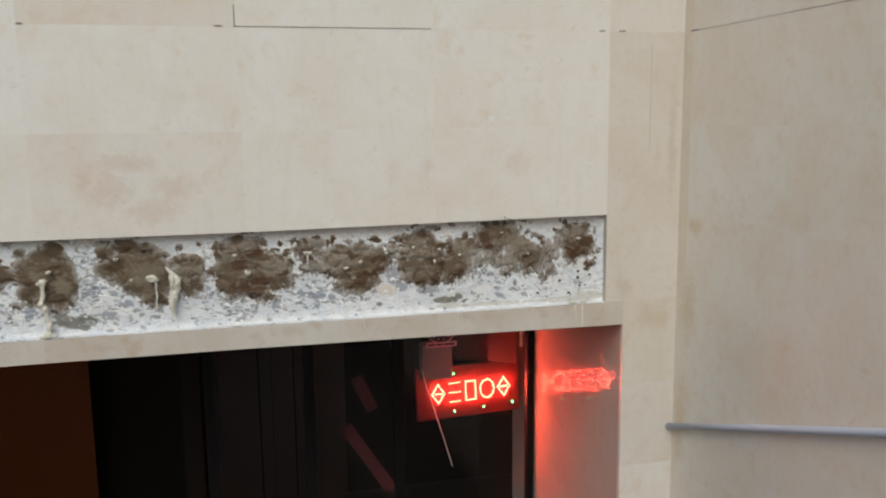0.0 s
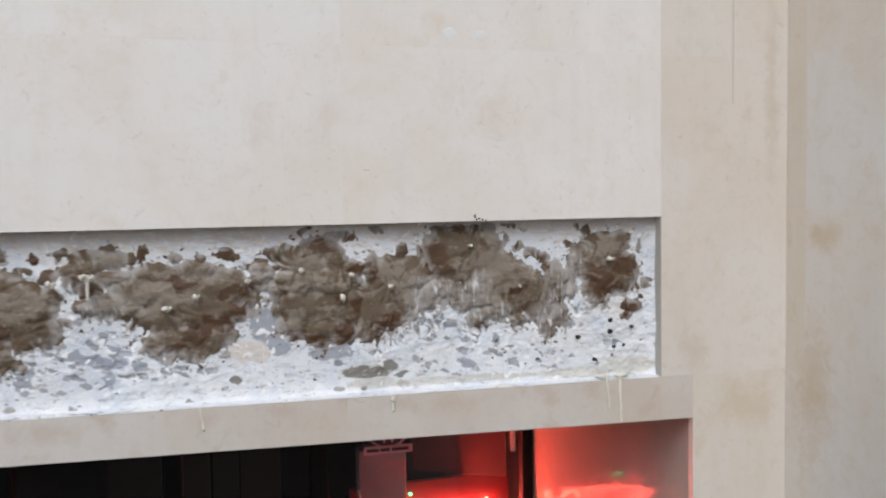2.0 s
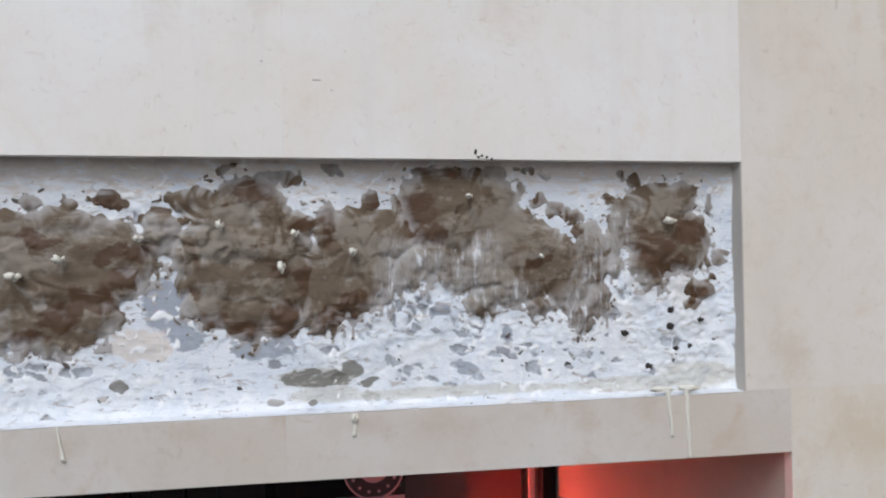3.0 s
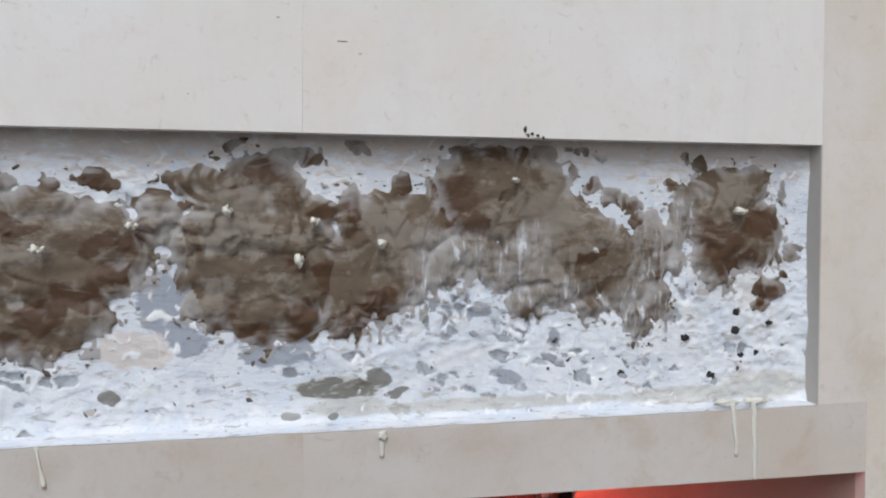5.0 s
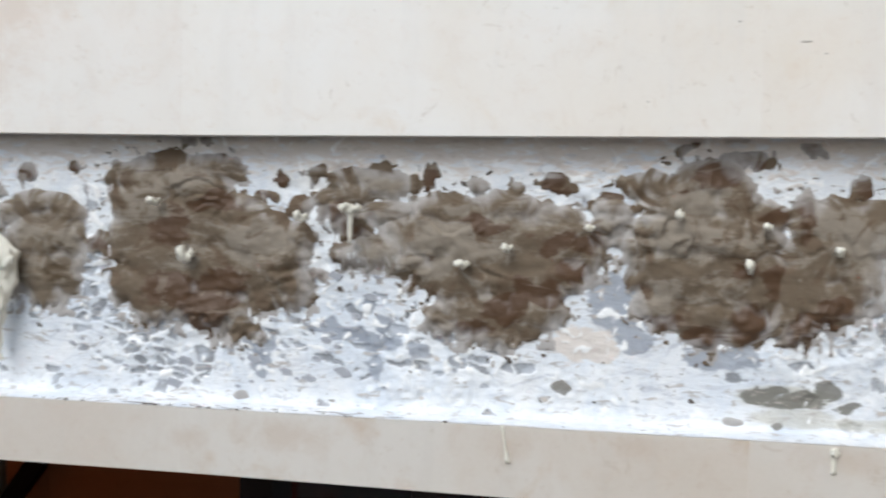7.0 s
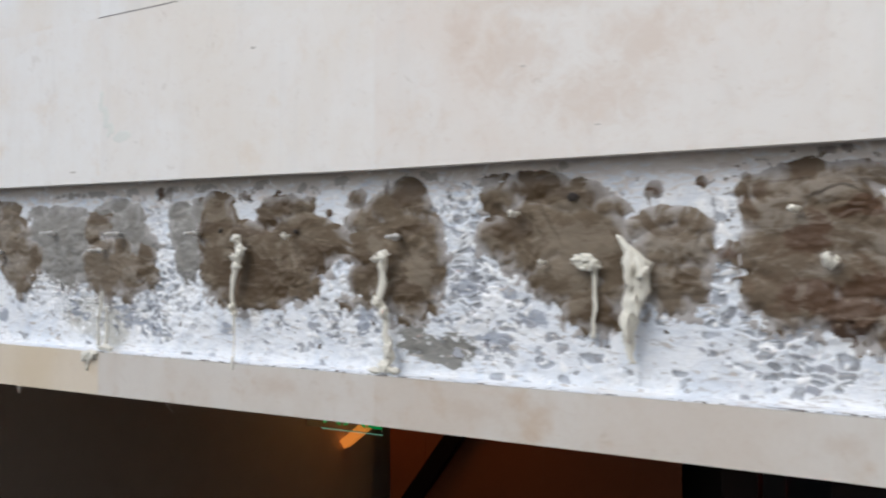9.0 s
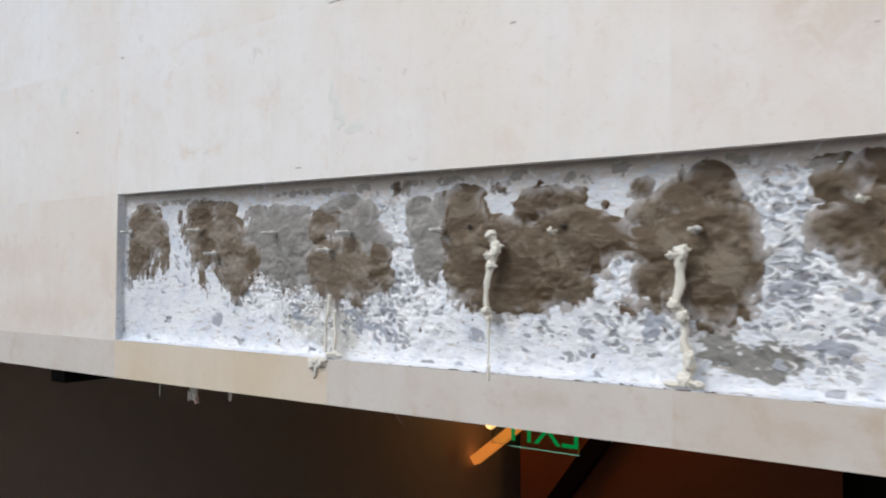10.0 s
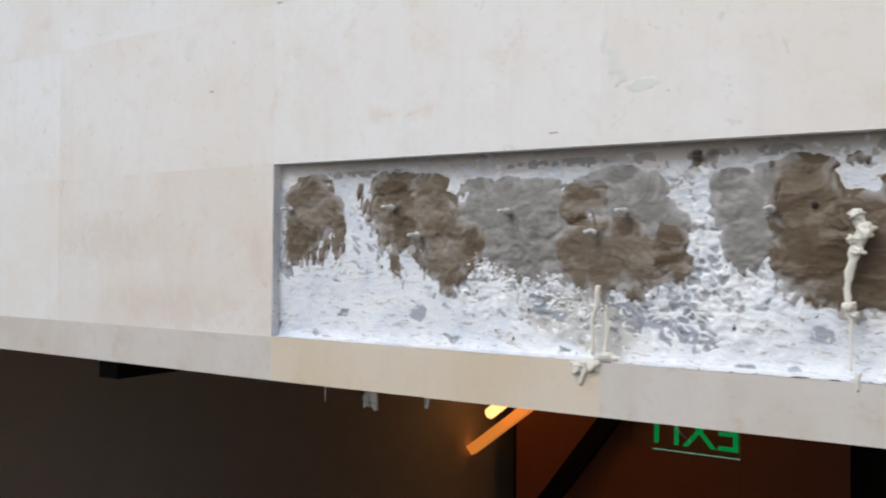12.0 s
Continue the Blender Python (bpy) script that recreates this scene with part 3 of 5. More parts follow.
    h += 0.0022 * low * torn * abs(noise.noise(Vector((x * 60, 1.0, z * 70))))
    h += 0.0016 * torn * noise.noise(Vector((x * 75, 31.0, z * 95)))
    return h + 0.0032 * ridge(x, z) - 0.0026 * (chip(x, z) if flake is None else flake)


def coat_mesh():
    step = 0.0024
    nx, nz = int((RIGHT - LEFT) / step) + 2, 165
    verts, faces, marks = [], [], [[] for n in range(6)]
    for i in range(nx + 1):
        x = LEFT - 0.003 + (RIGHT - LEFT + 0.006) * i / nx
        top, foot = rim(x) + 0.004, sill(x) - 0.003
        for k in range(nz + 1):
            z = foot + (top - foot) * k / nz
            flake = chip(x, z)
            lip = max(0.0, 1 - (z - foot) / 0.025)
            verts.append((x, BACK - coat(x, z, flake) - 0.009 * lip * lip * (0.6 + 0.8 * abs(noise.noise(Vector((x * 14, 0, 0))))), z))
            wx, wz = x + 0.010 * noise.noise(Vector((x * 40, 33.0, z * 40))), z + 0.010 * noise.noise(Vector((x * 40, 35.0, z * 40)))
            # The last value's band under the rim warms the shade there by colour.
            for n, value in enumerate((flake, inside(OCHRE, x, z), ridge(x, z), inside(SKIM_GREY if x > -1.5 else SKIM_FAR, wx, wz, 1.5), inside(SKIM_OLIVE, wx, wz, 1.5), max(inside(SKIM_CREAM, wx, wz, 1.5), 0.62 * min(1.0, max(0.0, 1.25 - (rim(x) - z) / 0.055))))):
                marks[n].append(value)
    for i in range(nx):
        for k in range(nz):
            a = i * (nz + 1) + k
            faces.append((a, a + nz + 1, a + nz + 2, a + 1))
    return verts, faces, marks


def mark(ob, name, values):
    ob.data.attributes.new(name, "FLOAT", "POINT").data.foreach_set("value", values)


recess = tagged(new("wall_recess"), "chipped bluish-white bond coat in the long recess", "wall coat", kind="structure")
verts, faces, marks = coat_mesh()
ob = sheet("bond_coat", verts, faces, BOND, recess)
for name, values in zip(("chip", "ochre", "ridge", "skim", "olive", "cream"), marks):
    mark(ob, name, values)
for x0, x1, m in ((LEFT + 0.0002, LEFT + 0.0014, BOND), (RIGHT - 0.0014, RIGHT - 0.0002, RETURN)):
    part("side_return", box(x0, x1, 0.0012, BACK + 0.004, BOT, rim(x0)), m, recess)
# whitewashed top of the lintel slabs, with an uneven front edge
verts, faces = [], []
for i in range(1200):
    x = LEFT + 0.002 + (RIGHT - LEFT - 0.004) * i / 1199
    edge = 0.0015 + 0.006 * max(0.0, noise.noise(Vector((x * 22, 0, 3))) + 0.4 * noise.noise(Vector((x * 130, 0, 5))))
    z = sill(x) + 0.0006
    for y, lift in ((edge, 0.0), (edge + 0.004, 0.0008 + 0.0008 * noise.noise(Vector((x * 60, 0, 1)))), (0.022, 0.0016), (BACK, 0.004)):
        verts.append((x, y, z + lift))
    if i:
        faces += [(4 * i - 4 + k, 4 * i + k, 4 * i + k + 1, 4 * i - 3 + k) for k in range(3)]
sheet("sill_wash", verts, faces, BOND, recess)


# ---------------------------------------------------------------- recess: mortar patches
# anchors from which the trowel strokes fan out
HUBS = [(-0.11, 2.53), (-0.47, 2.572), (-0.33, 2.475), (-0.655, 2.486), (-0.762, 2.466), (-0.85, 2.528), (-0.97, 2.505), (-1.075, 2.475), (-1.14, 2.455), (-1.285, 2.526), (-1.52, 2.46), (-1.567, 2.532), (-1.74, 2.48),
        (-2.0, 2.537), (-1.88, 2.455), (-2.24, 2.50), (-2.28, 2.46), (-2.50, 2.506), (-2.628, 2.49), (-2.75, 2.514), (-3.0, 2.517), (-3.06, 2.48), (-3.235, 2.522), (-3.445, 2.478), (-3.51, 2.537), (-3.76, 2.541)]


def stroke(x, z):
    """Streaks drawn by the trowel round the nearest anchor, from 0 to 1."""
    wx, wz = x + 0.018 * noise.noise(Vector((x * 12, 2.0, z * 12))), z + 0.018 * noise.noise(Vector((x * 12, 9.0, z * 12)))
    hx, hz = min(HUBS, key=lambda h: (wx - h[0]) ** 2 + (wz - h[1]) ** 2)
    r = math.hypot(x - hx, z - hz)
    a = math.atan2(z - hz, x - hx) + r * 14.0 * math.sin(hx * 40) + 1.1 * noise.noise(Vector((x * 17, 5.0, z * 17)))
    fan = noise.noise(Vector((2.6 * math.cos(a), 2.6 * math.sin(a), r * 16 + hx * 7)))
    fine = noise.noise(Vector((7.0 * math.cos(a), 7.0 * math.sin(a), r * 30 + hx * 3)))
    loose = noise.noise(Vector((x * 24 + fan, 8.0, z * 24 - fan)))
    near = min(1.0, r / 0.03)
    return min(1.0, max(0.0, 0.5 + near * (0.26 * fan + 0.16 * fine) + 0.42 * loose))


def patch_mesh(body, thick, rag, step, drop=0.0, base=None, skin=0.0014, fingers=0.0, grow=1.10):
    """Vertices, faces, thinness and daub of a ragged patch of overlapping daubs on the recess's back, or on a flat face at depth base."""
    x0, x1 = min(a[0] - a[2] for a in body) - 0.03, max(a[0] + a[2] for a in body) + 0.03
    z0, z1 = min(a[1] - a[3] for a in body) - 0.05, max(a[1] + a[3] for a in body) + 0.03
    if base is None:
        x0, x1, z0, z1 = max(x0, LEFT + 0.004), min(x1, RIGHT - 0.004), max(z0, BOT + 0.004), min(z1, 2.622)
    nx, nz = int((x1 - x0) / step), int((z1 - z0) / step)
    verts, index, thin, daub, drag = [], {}, [], [], []
    lucks = [(math.sin(n * 12.99 + body[0][0] * 78.2) * 437.5) % 1.0 for n in range(len(body))]
    for i in range(nx + 1):
        for k in range(nz + 1):
            x, z = x0 + i * step, z0 + k * step
            wx = x + 0.005 * noise.noise(Vector((x * 24, 1.0, z * 22))) + 0.004 * noise.noise(Vector((x * 55, 4.0, z * 48)))
            wz = z + 0.005 * noise.noise(Vector((x * 22, 6.0, z * 24))) + 0.004 * noise.noise(Vector((x * 60, 8.0, z * 45)))
            wz += drop + fingers * min(1.0, max(0.0, (2.54 - z) / 0.08)) * noise.noise(Vector((x * 75, 12.0, z * 5)))
            f, dome, swell, luck, low = -1.0, 0.0, 0.0, 0.5, 0.0
            for n, (cx, cz, rx, rz) in enumerate(body):
                u, v = (wx - cx) / rx, (wz - cz) / rz
                if abs(u) > 2.2 or abs(v) > 2.2:
                    continue
                d = math.sqrt(u * u + v * v)
                if (grow - d) * min(rx, rz) > f:
                    f, low = (grow - d) * min(rx, rz), min(1.0, max(-1.0, -v))
                rise = (0.75 + 0.25 * lucks[n]) * (1 - d ** 3) ** 0.7 + 0.10 * (u * (lucks[n] - 0.5) - v * 0.3) * (1 - d) if d < 1 else 0.0
                swell += max(0.0, rise) ** 4
                if rise > dome:
                    dome, luck = rise, lucks[n]
            dome = min(1.1, swell ** 0.25)
            if f < -0.03:
                continue
            f += rag * (0.75 + 0.42 * low) * (0.0055 * noise.noise(Vector((x * 40, 5.0, z * 36))) + 0.0060 * noise.noise(Vector((x * 85, 9.0, z * 62))) + 0.0030 * noise.noise(Vector((x * 170, 2.0, z * 130))) + 0.0085 * (2 * abs(noise.noise(Vector((x * 62, 37.0, z * 40)))) - 0.35))
            if -0.018 < f < 0.0 and thick > 0.013:
                f = max(f, 0.012 * (noise.noise(Vector((x * 90 + z * 70, 3.0, z * 130 - x * 30))) - 0.42))
            if f < -0.004:
                continue
            full = min(1.0, max(0.0, f / 0.030))
            full *= 2 - full
            turn = 2.5 * noise.noise(Vector((x * 6, 0.0, z * 7)))
            fold = noise.noise(Vector((x * 14 + turn, 4.0, z * 19 - turn)))
            lay = 2.3 * noise.noise(Vector((x * 8 - turn, 14.0, z * 9 + turn))) + 0.30 * noise.noise(Vector((x * 50, 7.0, z * 50)))
            lay -= math.floor(lay)
            torn = min(1.0, max(0.0, 2.0 * noise.noise(Vector((x * 13, 27.0, z * 15)))))
            line = stroke(x, z) if thick > 0.002 and base is None else 0.5
            h = skin + full * min(0.0016, 0.1 * thick) * (line - 0.5) + thick * full * (0.28 + 0.24 * dome + 0.16 * fold + 0.40 * lay * torn) + full * (0.0009 * noise.noise(Vector((x * 22 + turn, 3.0, z * 34 - turn))) + 0.0005 * noise.noise(Vector((x * 100, 3.0, z * 110)))) if f > 0 else skin + f * 1.3
            index[i, k] = len(verts)
            thin.append(1.0 - min(1.0, max(0.0, f / 0.016)))
            daub.append(luck)
            drag.append(line)
            verts.append((x, (BACK - coat(x, z, 0.0) if base is None else base + 0.0008) - h, z))
    faces = [(index[i, k], index[i + 1, k], index[i + 1, k + 1], index[i, k + 1]) for i in range(nx) for k in range(nz)
             if (i, k) in index and (i + 1, k) in index and (i + 1, k + 1) in index and (i, k + 1) in index]
    return verts, faces, thin, daub, drag


def mortar_patch(body, material, label, thick=0.012, rag=1.0, step=0.0026, fingers=0.0, name="mortar_patch", group="mortar patches in the recess", category="mortar patch", damp=(), grey=(), bare=()):
    """A trowelled patch: overlapping daubs (x, z, half width, half height), with damp, grey and nearly bare stretches, and a thin scraped smear below its edge."""
    verts, faces, thin, daub, drag = patch_mesh(body, thick, rag if thick < 0.004 or thick > 0.013 else 0.75 * rag, step, fingers=fingers)
    ob = sheet(name, verts, faces, material)
    mark(ob, "thin", thin)
    mark(ob, "daub", daub)
    mark(ob, "drag", drag)
    warped = [(x + 0.016 * noise.noise(Vector((x * 26, 41.0, z * 26))), z + 0.016 * noise.noise(Vector((x * 26, 43.0, z * 26)))) for x, y, z in verts]
    for key, lobes in (("damp", damp), ("pale", grey), ("bare", bare)):
        mark(ob, key, [inside(lobes, x, z, 0.9) for x, z in warped])
    if thick > 0.0065:
        sheet("thin_smear", *patch_mesh(body, 0.0004, 2.2, 0.0045, 0.008, skin=0.0007, grow=1.16)[:2], FILM, ob, "thin grey scraped smear")
    return tagged(ob, label, category, group)


def face_smear(body, material, label, name, category, rag=1.2, side_wall=False):
    """A thin dried smear on the face of the cladding."""
    verts, faces, *_ = patch_mesh(body, 0.0003, rag, 0.004, base=0.0, skin=0.0010)
    if side_wall:
        verts = [(CORNER + y, -x, z) for x, y, z in verts]
    return tagged(sheet(name, verts, faces, material), label, category)


BROWN_TEXT = "dried brown mortar patch trowelled on the white coat"
DARK_TEXT = "dark damp brown mortar patch trowelled on the white coat"
GREY_TEXT = "dried grey mortar patch trowelled on the white coat"
mortar_patch([(-0.176, 2.597, 0.0115, 0.013), (-0.13, 2.561, 0.058, 0.0315), (-0.092, 2.574, 0.027, 0.022), (-0.11, 2.499, 0.062, 0.0465), (-0.147, 2.515, 0.048, 0.0495), (-0.076, 2.499, 0.0325, 0.0435), (-0.156, 2.461, 0.0325, 0.0265), (-0.146, 2.432, 0.023, 0.01), (-0.189, 2.547, 0.0165, 0.0205), (-0.207, 2.526, 0.0165, 0.0275), (-0.216, 2.488, 0.0145, 0.028), (-0.218, 2.453, 0.011, 0.0195)],
             MORTAR_BROWN, BROWN_TEXT, 0.016, fingers=0.006,
             damp=[(-0.147, 2.482, 0.0445, 0.029), (-0.08, 2.511, 0.0285, 0.0265), (-0.118, 2.455, 0.047, 0.0115)],
             grey=[(-0.13, 2.561, 0.047, 0.0185), (-0.211, 2.498, 0.0215, 0.0575)],
             bare=[(-0.207, 2.518, 0.024, 0.041), (-0.218, 2.465, 0.02, 0.041)])
mortar_patch([(-0.535, 2.557, 0.0475, 0.0395), (-0.479, 2.573, 0.061, 0.037), (-0.433, 2.555, 0.048, 0.0455), (-0.502, 2.519, 0.0645, 0.0345), (-0.412, 2.512, 0.065, 0.044), (-0.369, 2.489, 0.0665, 0.0445), (-0.445, 2.457, 0.05, 0.0375), (-0.36, 2.441, 0.079, 0.033), (-0.317, 2.465, 0.0435, 0.036), (-0.411, 2.418, 0.0505, 0.0225), (-0.444, 2.402, 0.029, 0.016), (-0.299, 2.417, 0.039, 0.0255), (-0.277, 2.38, 0.0195, 0.028), (-0.349, 2.393, 0.026, 0.014), (-0.273, 2.449, 0.022, 0.02), (-0.551, 2.587, 0.024, 0.0135), (-0.495, 2.604, 0.0405, 0.0125), (-0.446, 2.601, 0.029, 0.0155), (-0.539, 2.611, 0.024, 0.0055), (-0.426, 2.612, 0.0125, 0.012), (-0.534, 2.471, 0.0555, 0.026), (-0.573, 2.451, 0.022, 0.029), (-0.485, 2.451, 0.0375, 0.017), (-0.256, 2.473, 0.027, 0.0535), (-0.248, 2.404, 0.0195, 0.029)],
             MORTAR_BROWN, "broad taupe mortar patch with rust-brown blotches on the white coat", 0.016, fingers=0.006,
             damp=[(-0.552, 2.547, 0.03, 0.0275), (-0.533, 2.511, 0.0335, 0.02), (-0.348, 2.469, 0.024, 0.011), (-0.495, 2.61, 0.0645, 0.009)],
             grey=[(-0.429, 2.52, 0.0665, 0.0315), (-0.444, 2.433, 0.0495, 0.0315), (-0.534, 2.457, 0.064, 0.0345), (-0.573, 2.427, 0.035, 0.0385), (-0.411, 2.473, 0.042, 0.0315)],
             bare=[(-0.534, 2.457, 0.068, 0.042), (-0.573, 2.43, 0.039, 0.0455), (-0.595, 2.415, 0.031, 0.034), (-0.485, 2.434, 0.049, 0.031), (-0.445, 2.48, 0.033, 0.0315), (-0.402, 2.41, 0.042, 0.0235), (-0.29, 2.384, 0.044, 0.0405), (-0.251, 2.457, 0.036, 0.073)])
mortar_patch([(-0.692, 2.52, 0.0195, 0.031), (-0.696, 2.546, 0.0105, 0.01), (-0.651, 2.517, 0.0535, 0.033), (-0.605, 2.51, 0.0465, 0.038), (-0.658, 2.472, 0.068, 0.037), (-0.696, 2.435, 0.043, 0.043), (-0.658, 2.42, 0.0375, 0.0315), (-0.699, 2.383, 0.026, 0.0165), (-0.62, 2.449, 0.029, 0.0365), (-0.603, 2.419, 0.0125, 0.015)],
             MORTAR_BROWN, BROWN_TEXT, 0.016, fingers=0.006,
             damp=[(-0.692, 2.527, 0.0165, 0.0285), (-0.688, 2.39, 0.0355, 0.016), (-0.65, 2.412, 0.02, 0.0165)],
             grey=[(-0.628, 2.495, 0.0385, 0.03), (-0.651, 2.521, 0.03, 0.015), (-0.593, 2.48, 0.039, 0.0455)],
             bare=[(-0.585, 2.457, 0.028, 0.046), (-0.6, 2.419, 0.0235, 0.03)])
mortar_patch([(-0.885, 2.562, 0.0375, 0.0175), (-0.812, 2.573, 0.044, 0.0255), (-0.84, 2.543, 0.056, 0.032), (-0.784, 2.548, 0.0285, 0.038), (-0.847, 2.5, 0.0575, 0.036), (-0.791, 2.493, 0.056, 0.0365), (-0.733, 2.527, 0.022, 0.015), (-0.747, 2.494, 0.0275, 0.025), (-0.854, 2.45, 0.0525, 0.037), (-0.798, 2.443, 0.0675, 0.0425), (-0.74, 2.442, 0.0435, 0.0425), (-0.869, 2.403, 0.036, 0.0225), (-0.812, 2.392, 0.0425, 0.029), (-0.761, 2.391, 0.0325, 0.028), (-0.811, 2.363, 0.0225, 0.0145), (-0.716, 2.405, 0.021, 0.028), (-0.902, 2.507, 0.019, 0.0115), (-0.906, 2.478, 0.015, 0.0255), (-0.906, 2.443, 0.0125, 0.02)],
             MORTAR_BROWN, "large brown mortar patch with dark rusty lower edge", 0.016, fingers=0.006,
             damp=[(-0.805, 2.576, 0.0325, 0.0185), (-0.733, 2.527, 0.016, 0.011), (-0.871, 2.384, 0.033, 0.014), (-0.811, 2.365, 0.024, 0.017), (-0.754, 2.387, 0.0305, 0.022), (-0.725, 2.442, 0.0265, 0.022), (-0.76, 2.458, 0.0175, 0.0135)],
             grey=[(-0.847, 2.5, 0.049, 0.032), (-0.868, 2.421, 0.0275, 0.0215), (-0.84, 2.547, 0.042, 0.018)])
mortar_patch([(-1.114, 2.558, 0.0105, 0.012), (-1.062, 2.552, 0.009, 0.012), (-1.151, 2.524, 0.0595, 0.0235), (-1.077, 2.529, 0.0595, 0.021), (-1.017, 2.519, 0.037, 0.0175), (-1.18, 2.49, 0.058, 0.0355), (-1.091, 2.484, 0.0895, 0.043), (-1.016, 2.486, 0.052, 0.036), (-0.979, 2.505, 0.0375, 0.0125), (-0.971, 2.479, 0.0285, 0.0145), (-1.209, 2.452, 0.036, 0.0195), (-1.134, 2.438, 0.0655, 0.0355), (-1.052, 2.44, 0.0735, 0.039), (-1, 2.442, 0.0355, 0.0285), (-1.104, 2.387, 0.0655, 0.0315), (-1.044, 2.396, 0.043, 0.0345), (-1.156, 2.378, 0.0285, 0.021), (-1.088, 2.357, 0.036, 0.015), (-1.014, 2.396, 0.021, 0.024), (-0.935, 2.514, 0.028, 0.012), (-0.953, 2.493, 0.021, 0.015), (-1.261, 2.465, 0.0525, 0.0225), (-0.946, 2.51, 0.017, 0.0185), (-0.936, 2.533, 0.025, 0.011), (-0.961, 2.471, 0.0165, 0.024)],
             MORTAR_BROWN, BROWN_TEXT, 0.016, fingers=0.006,
             damp=[(-1.001, 2.49, 0.0375, 0.012), (-0.964, 2.487, 0.022, 0.016), (-1.074, 2.396, 0.034, 0.018), (-1.118, 2.364, 0.0315, 0.0135), (-1.106, 2.506, 0.0445, 0.009), (-1.03, 2.418, 0.0325, 0.0165), (-0.989, 2.449, 0.024, 0.0195)],
             grey=[(-1.165, 2.475, 0.0595, 0.03), (-1.121, 2.524, 0.059, 0.0145), (-1.261, 2.462, 0.052, 0.0225)],
             bare=[(-1.28, 2.459, 0.045, 0.025)])
mortar_patch([(-1.338, 2.575, 0.0135, 0.009), (-1.27, 2.569, 0.043, 0.0125), (-1.248, 2.583, 0.015, 0.009), (-1.24, 2.559, 0.043, 0.0185), (-1.285, 2.545, 0.037, 0.016), (-1.307, 2.524, 0.0325, 0.015), (-1.329, 2.537, 0.013, 0.0135), (-1.365, 2.526, 0.0175, 0.015), (-1.284, 2.502, 0.025, 0.021), (-1.247, 2.524, 0.043, 0.0135)],
             MORTAR_BROWN, "small brown mortar patch under the upper edge", 0.012, fingers=0.004,
             damp=[(-1.31, 2.518, 0.0295, 0.019), (-1.288, 2.493, 0.022, 0.015)],
             grey=[(-1.255, 2.566, 0.0295, 0.0105)])
mortar_patch([(-1.613, 2.566, 0.0345, 0.021), (-1.559, 2.58, 0.0375, 0.022), (-1.597, 2.524, 0.0445, 0.041), (-1.613, 2.475, 0.0345, 0.04), (-1.575, 2.458, 0.051, 0.047), (-1.614, 2.409, 0.0295, 0.0315), (-1.56, 2.402, 0.051, 0.0385), (-1.583, 2.377, 0.029, 0.018), (-1.574, 2.552, 0.0455, 0.033), (-1.53, 2.562, 0.048, 0.0305), (-1.501, 2.533, 0.043, 0.0395), (-1.545, 2.506, 0.059, 0.0405), (-1.485, 2.579, 0.0385, 0.019), (-1.515, 2.553, 0.0485, 0.0255), (-1.552, 2.555, 0.0295, 0.0325), (-1.522, 2.497, 0.0705, 0.0415), (-1.455, 2.513, 0.0415, 0.025), (-1.433, 2.484, 0.0655, 0.036), (-1.395, 2.462, 0.043, 0.0345), (-1.366, 2.485, 0.021, 0.0205), (-1.477, 2.438, 0.078, 0.043), (-1.402, 2.417, 0.0525, 0.0315), (-1.492, 2.386, 0.0585, 0.0345), (-1.372, 2.396, 0.0285, 0.015), (-1.454, 2.353, 0.0285, 0.015)],
             MORTAR_BROWN, DARK_TEXT, 0.016, fingers=0.006,
             damp=[(-1.552, 2.49, 0.0335, 0.0225), (-1.545, 2.402, 0.0515, 0.026), (-1.499, 2.378, 0.034, 0.0285), (-1.537, 2.505, 0.0235, 0.0185), (-1.477, 2.408, 0.045, 0.0285), (-1.477, 2.531, 0.0445, 0.009)],
             grey=[(-1.522, 2.563, 0.044, 0.0165), (-1.418, 2.477, 0.0445, 0.03)])
mortar_patch([(-1.753, 2.524, 0.047, 0.0175), (-1.798, 2.512, 0.025, 0.018), (-1.719, 2.51, 0.029, 0.0215), (-1.745, 2.476, 0.0555, 0.0385), (-1.71, 2.475, 0.0235, 0.0365), (-1.754, 2.423, 0.0505, 0.0365), (-1.719, 2.424, 0.0285, 0.031), (-1.745, 2.389, 0.0285, 0.0155), (-1.798, 2.441, 0.022, 0.0515)],
             MORTAR_TAUPE, BROWN_TEXT, 0.012, fingers=0.006,
             damp=[(-1.753, 2.511, 0.044, 0.013), (-1.723, 2.432, 0.0305, 0.0295)],
             grey=[(-1.78, 2.485, 0.027, 0.018)])
mortar_patch([(-2.044, 2.565, 0.0405, 0.0245), (-1.97, 2.582, 0.0595, 0.0235), (-1.91, 2.56, 0.057, 0.0295), (-1.853, 2.54, 0.036, 0.02), (-2.044, 2.497, 0.043, 0.035), (-1.97, 2.506, 0.08, 0.053), (-1.891, 2.495, 0.0655, 0.0515), (-1.843, 2.476, 0.026, 0.0525), (-1.991, 2.458, 0.05, 0.0225), (-1.92, 2.431, 0.065, 0.0395), (-1.882, 2.385, 0.046, 0.0385), (-1.853, 2.359, 0.031, 0.02), (-1.844, 2.413, 0.0225, 0.0435), (-2.044, 2.597, 0.0325, 0.0065)],
             MORTAR_OLIVE, BROWN_TEXT, 0.012, fingers=0.006,
             damp=[(-1.975, 2.582, 0.0535, 0.021), (-2.028, 2.512, 0.0445, 0.0255), (-1.863, 2.372, 0.038, 0.022), (-1.886, 2.561, 0.019, 0.0095)],
             grey=[(-1.91, 2.477, 0.067, 0.033), (-1.92, 2.547, 0.0295, 0.017)])
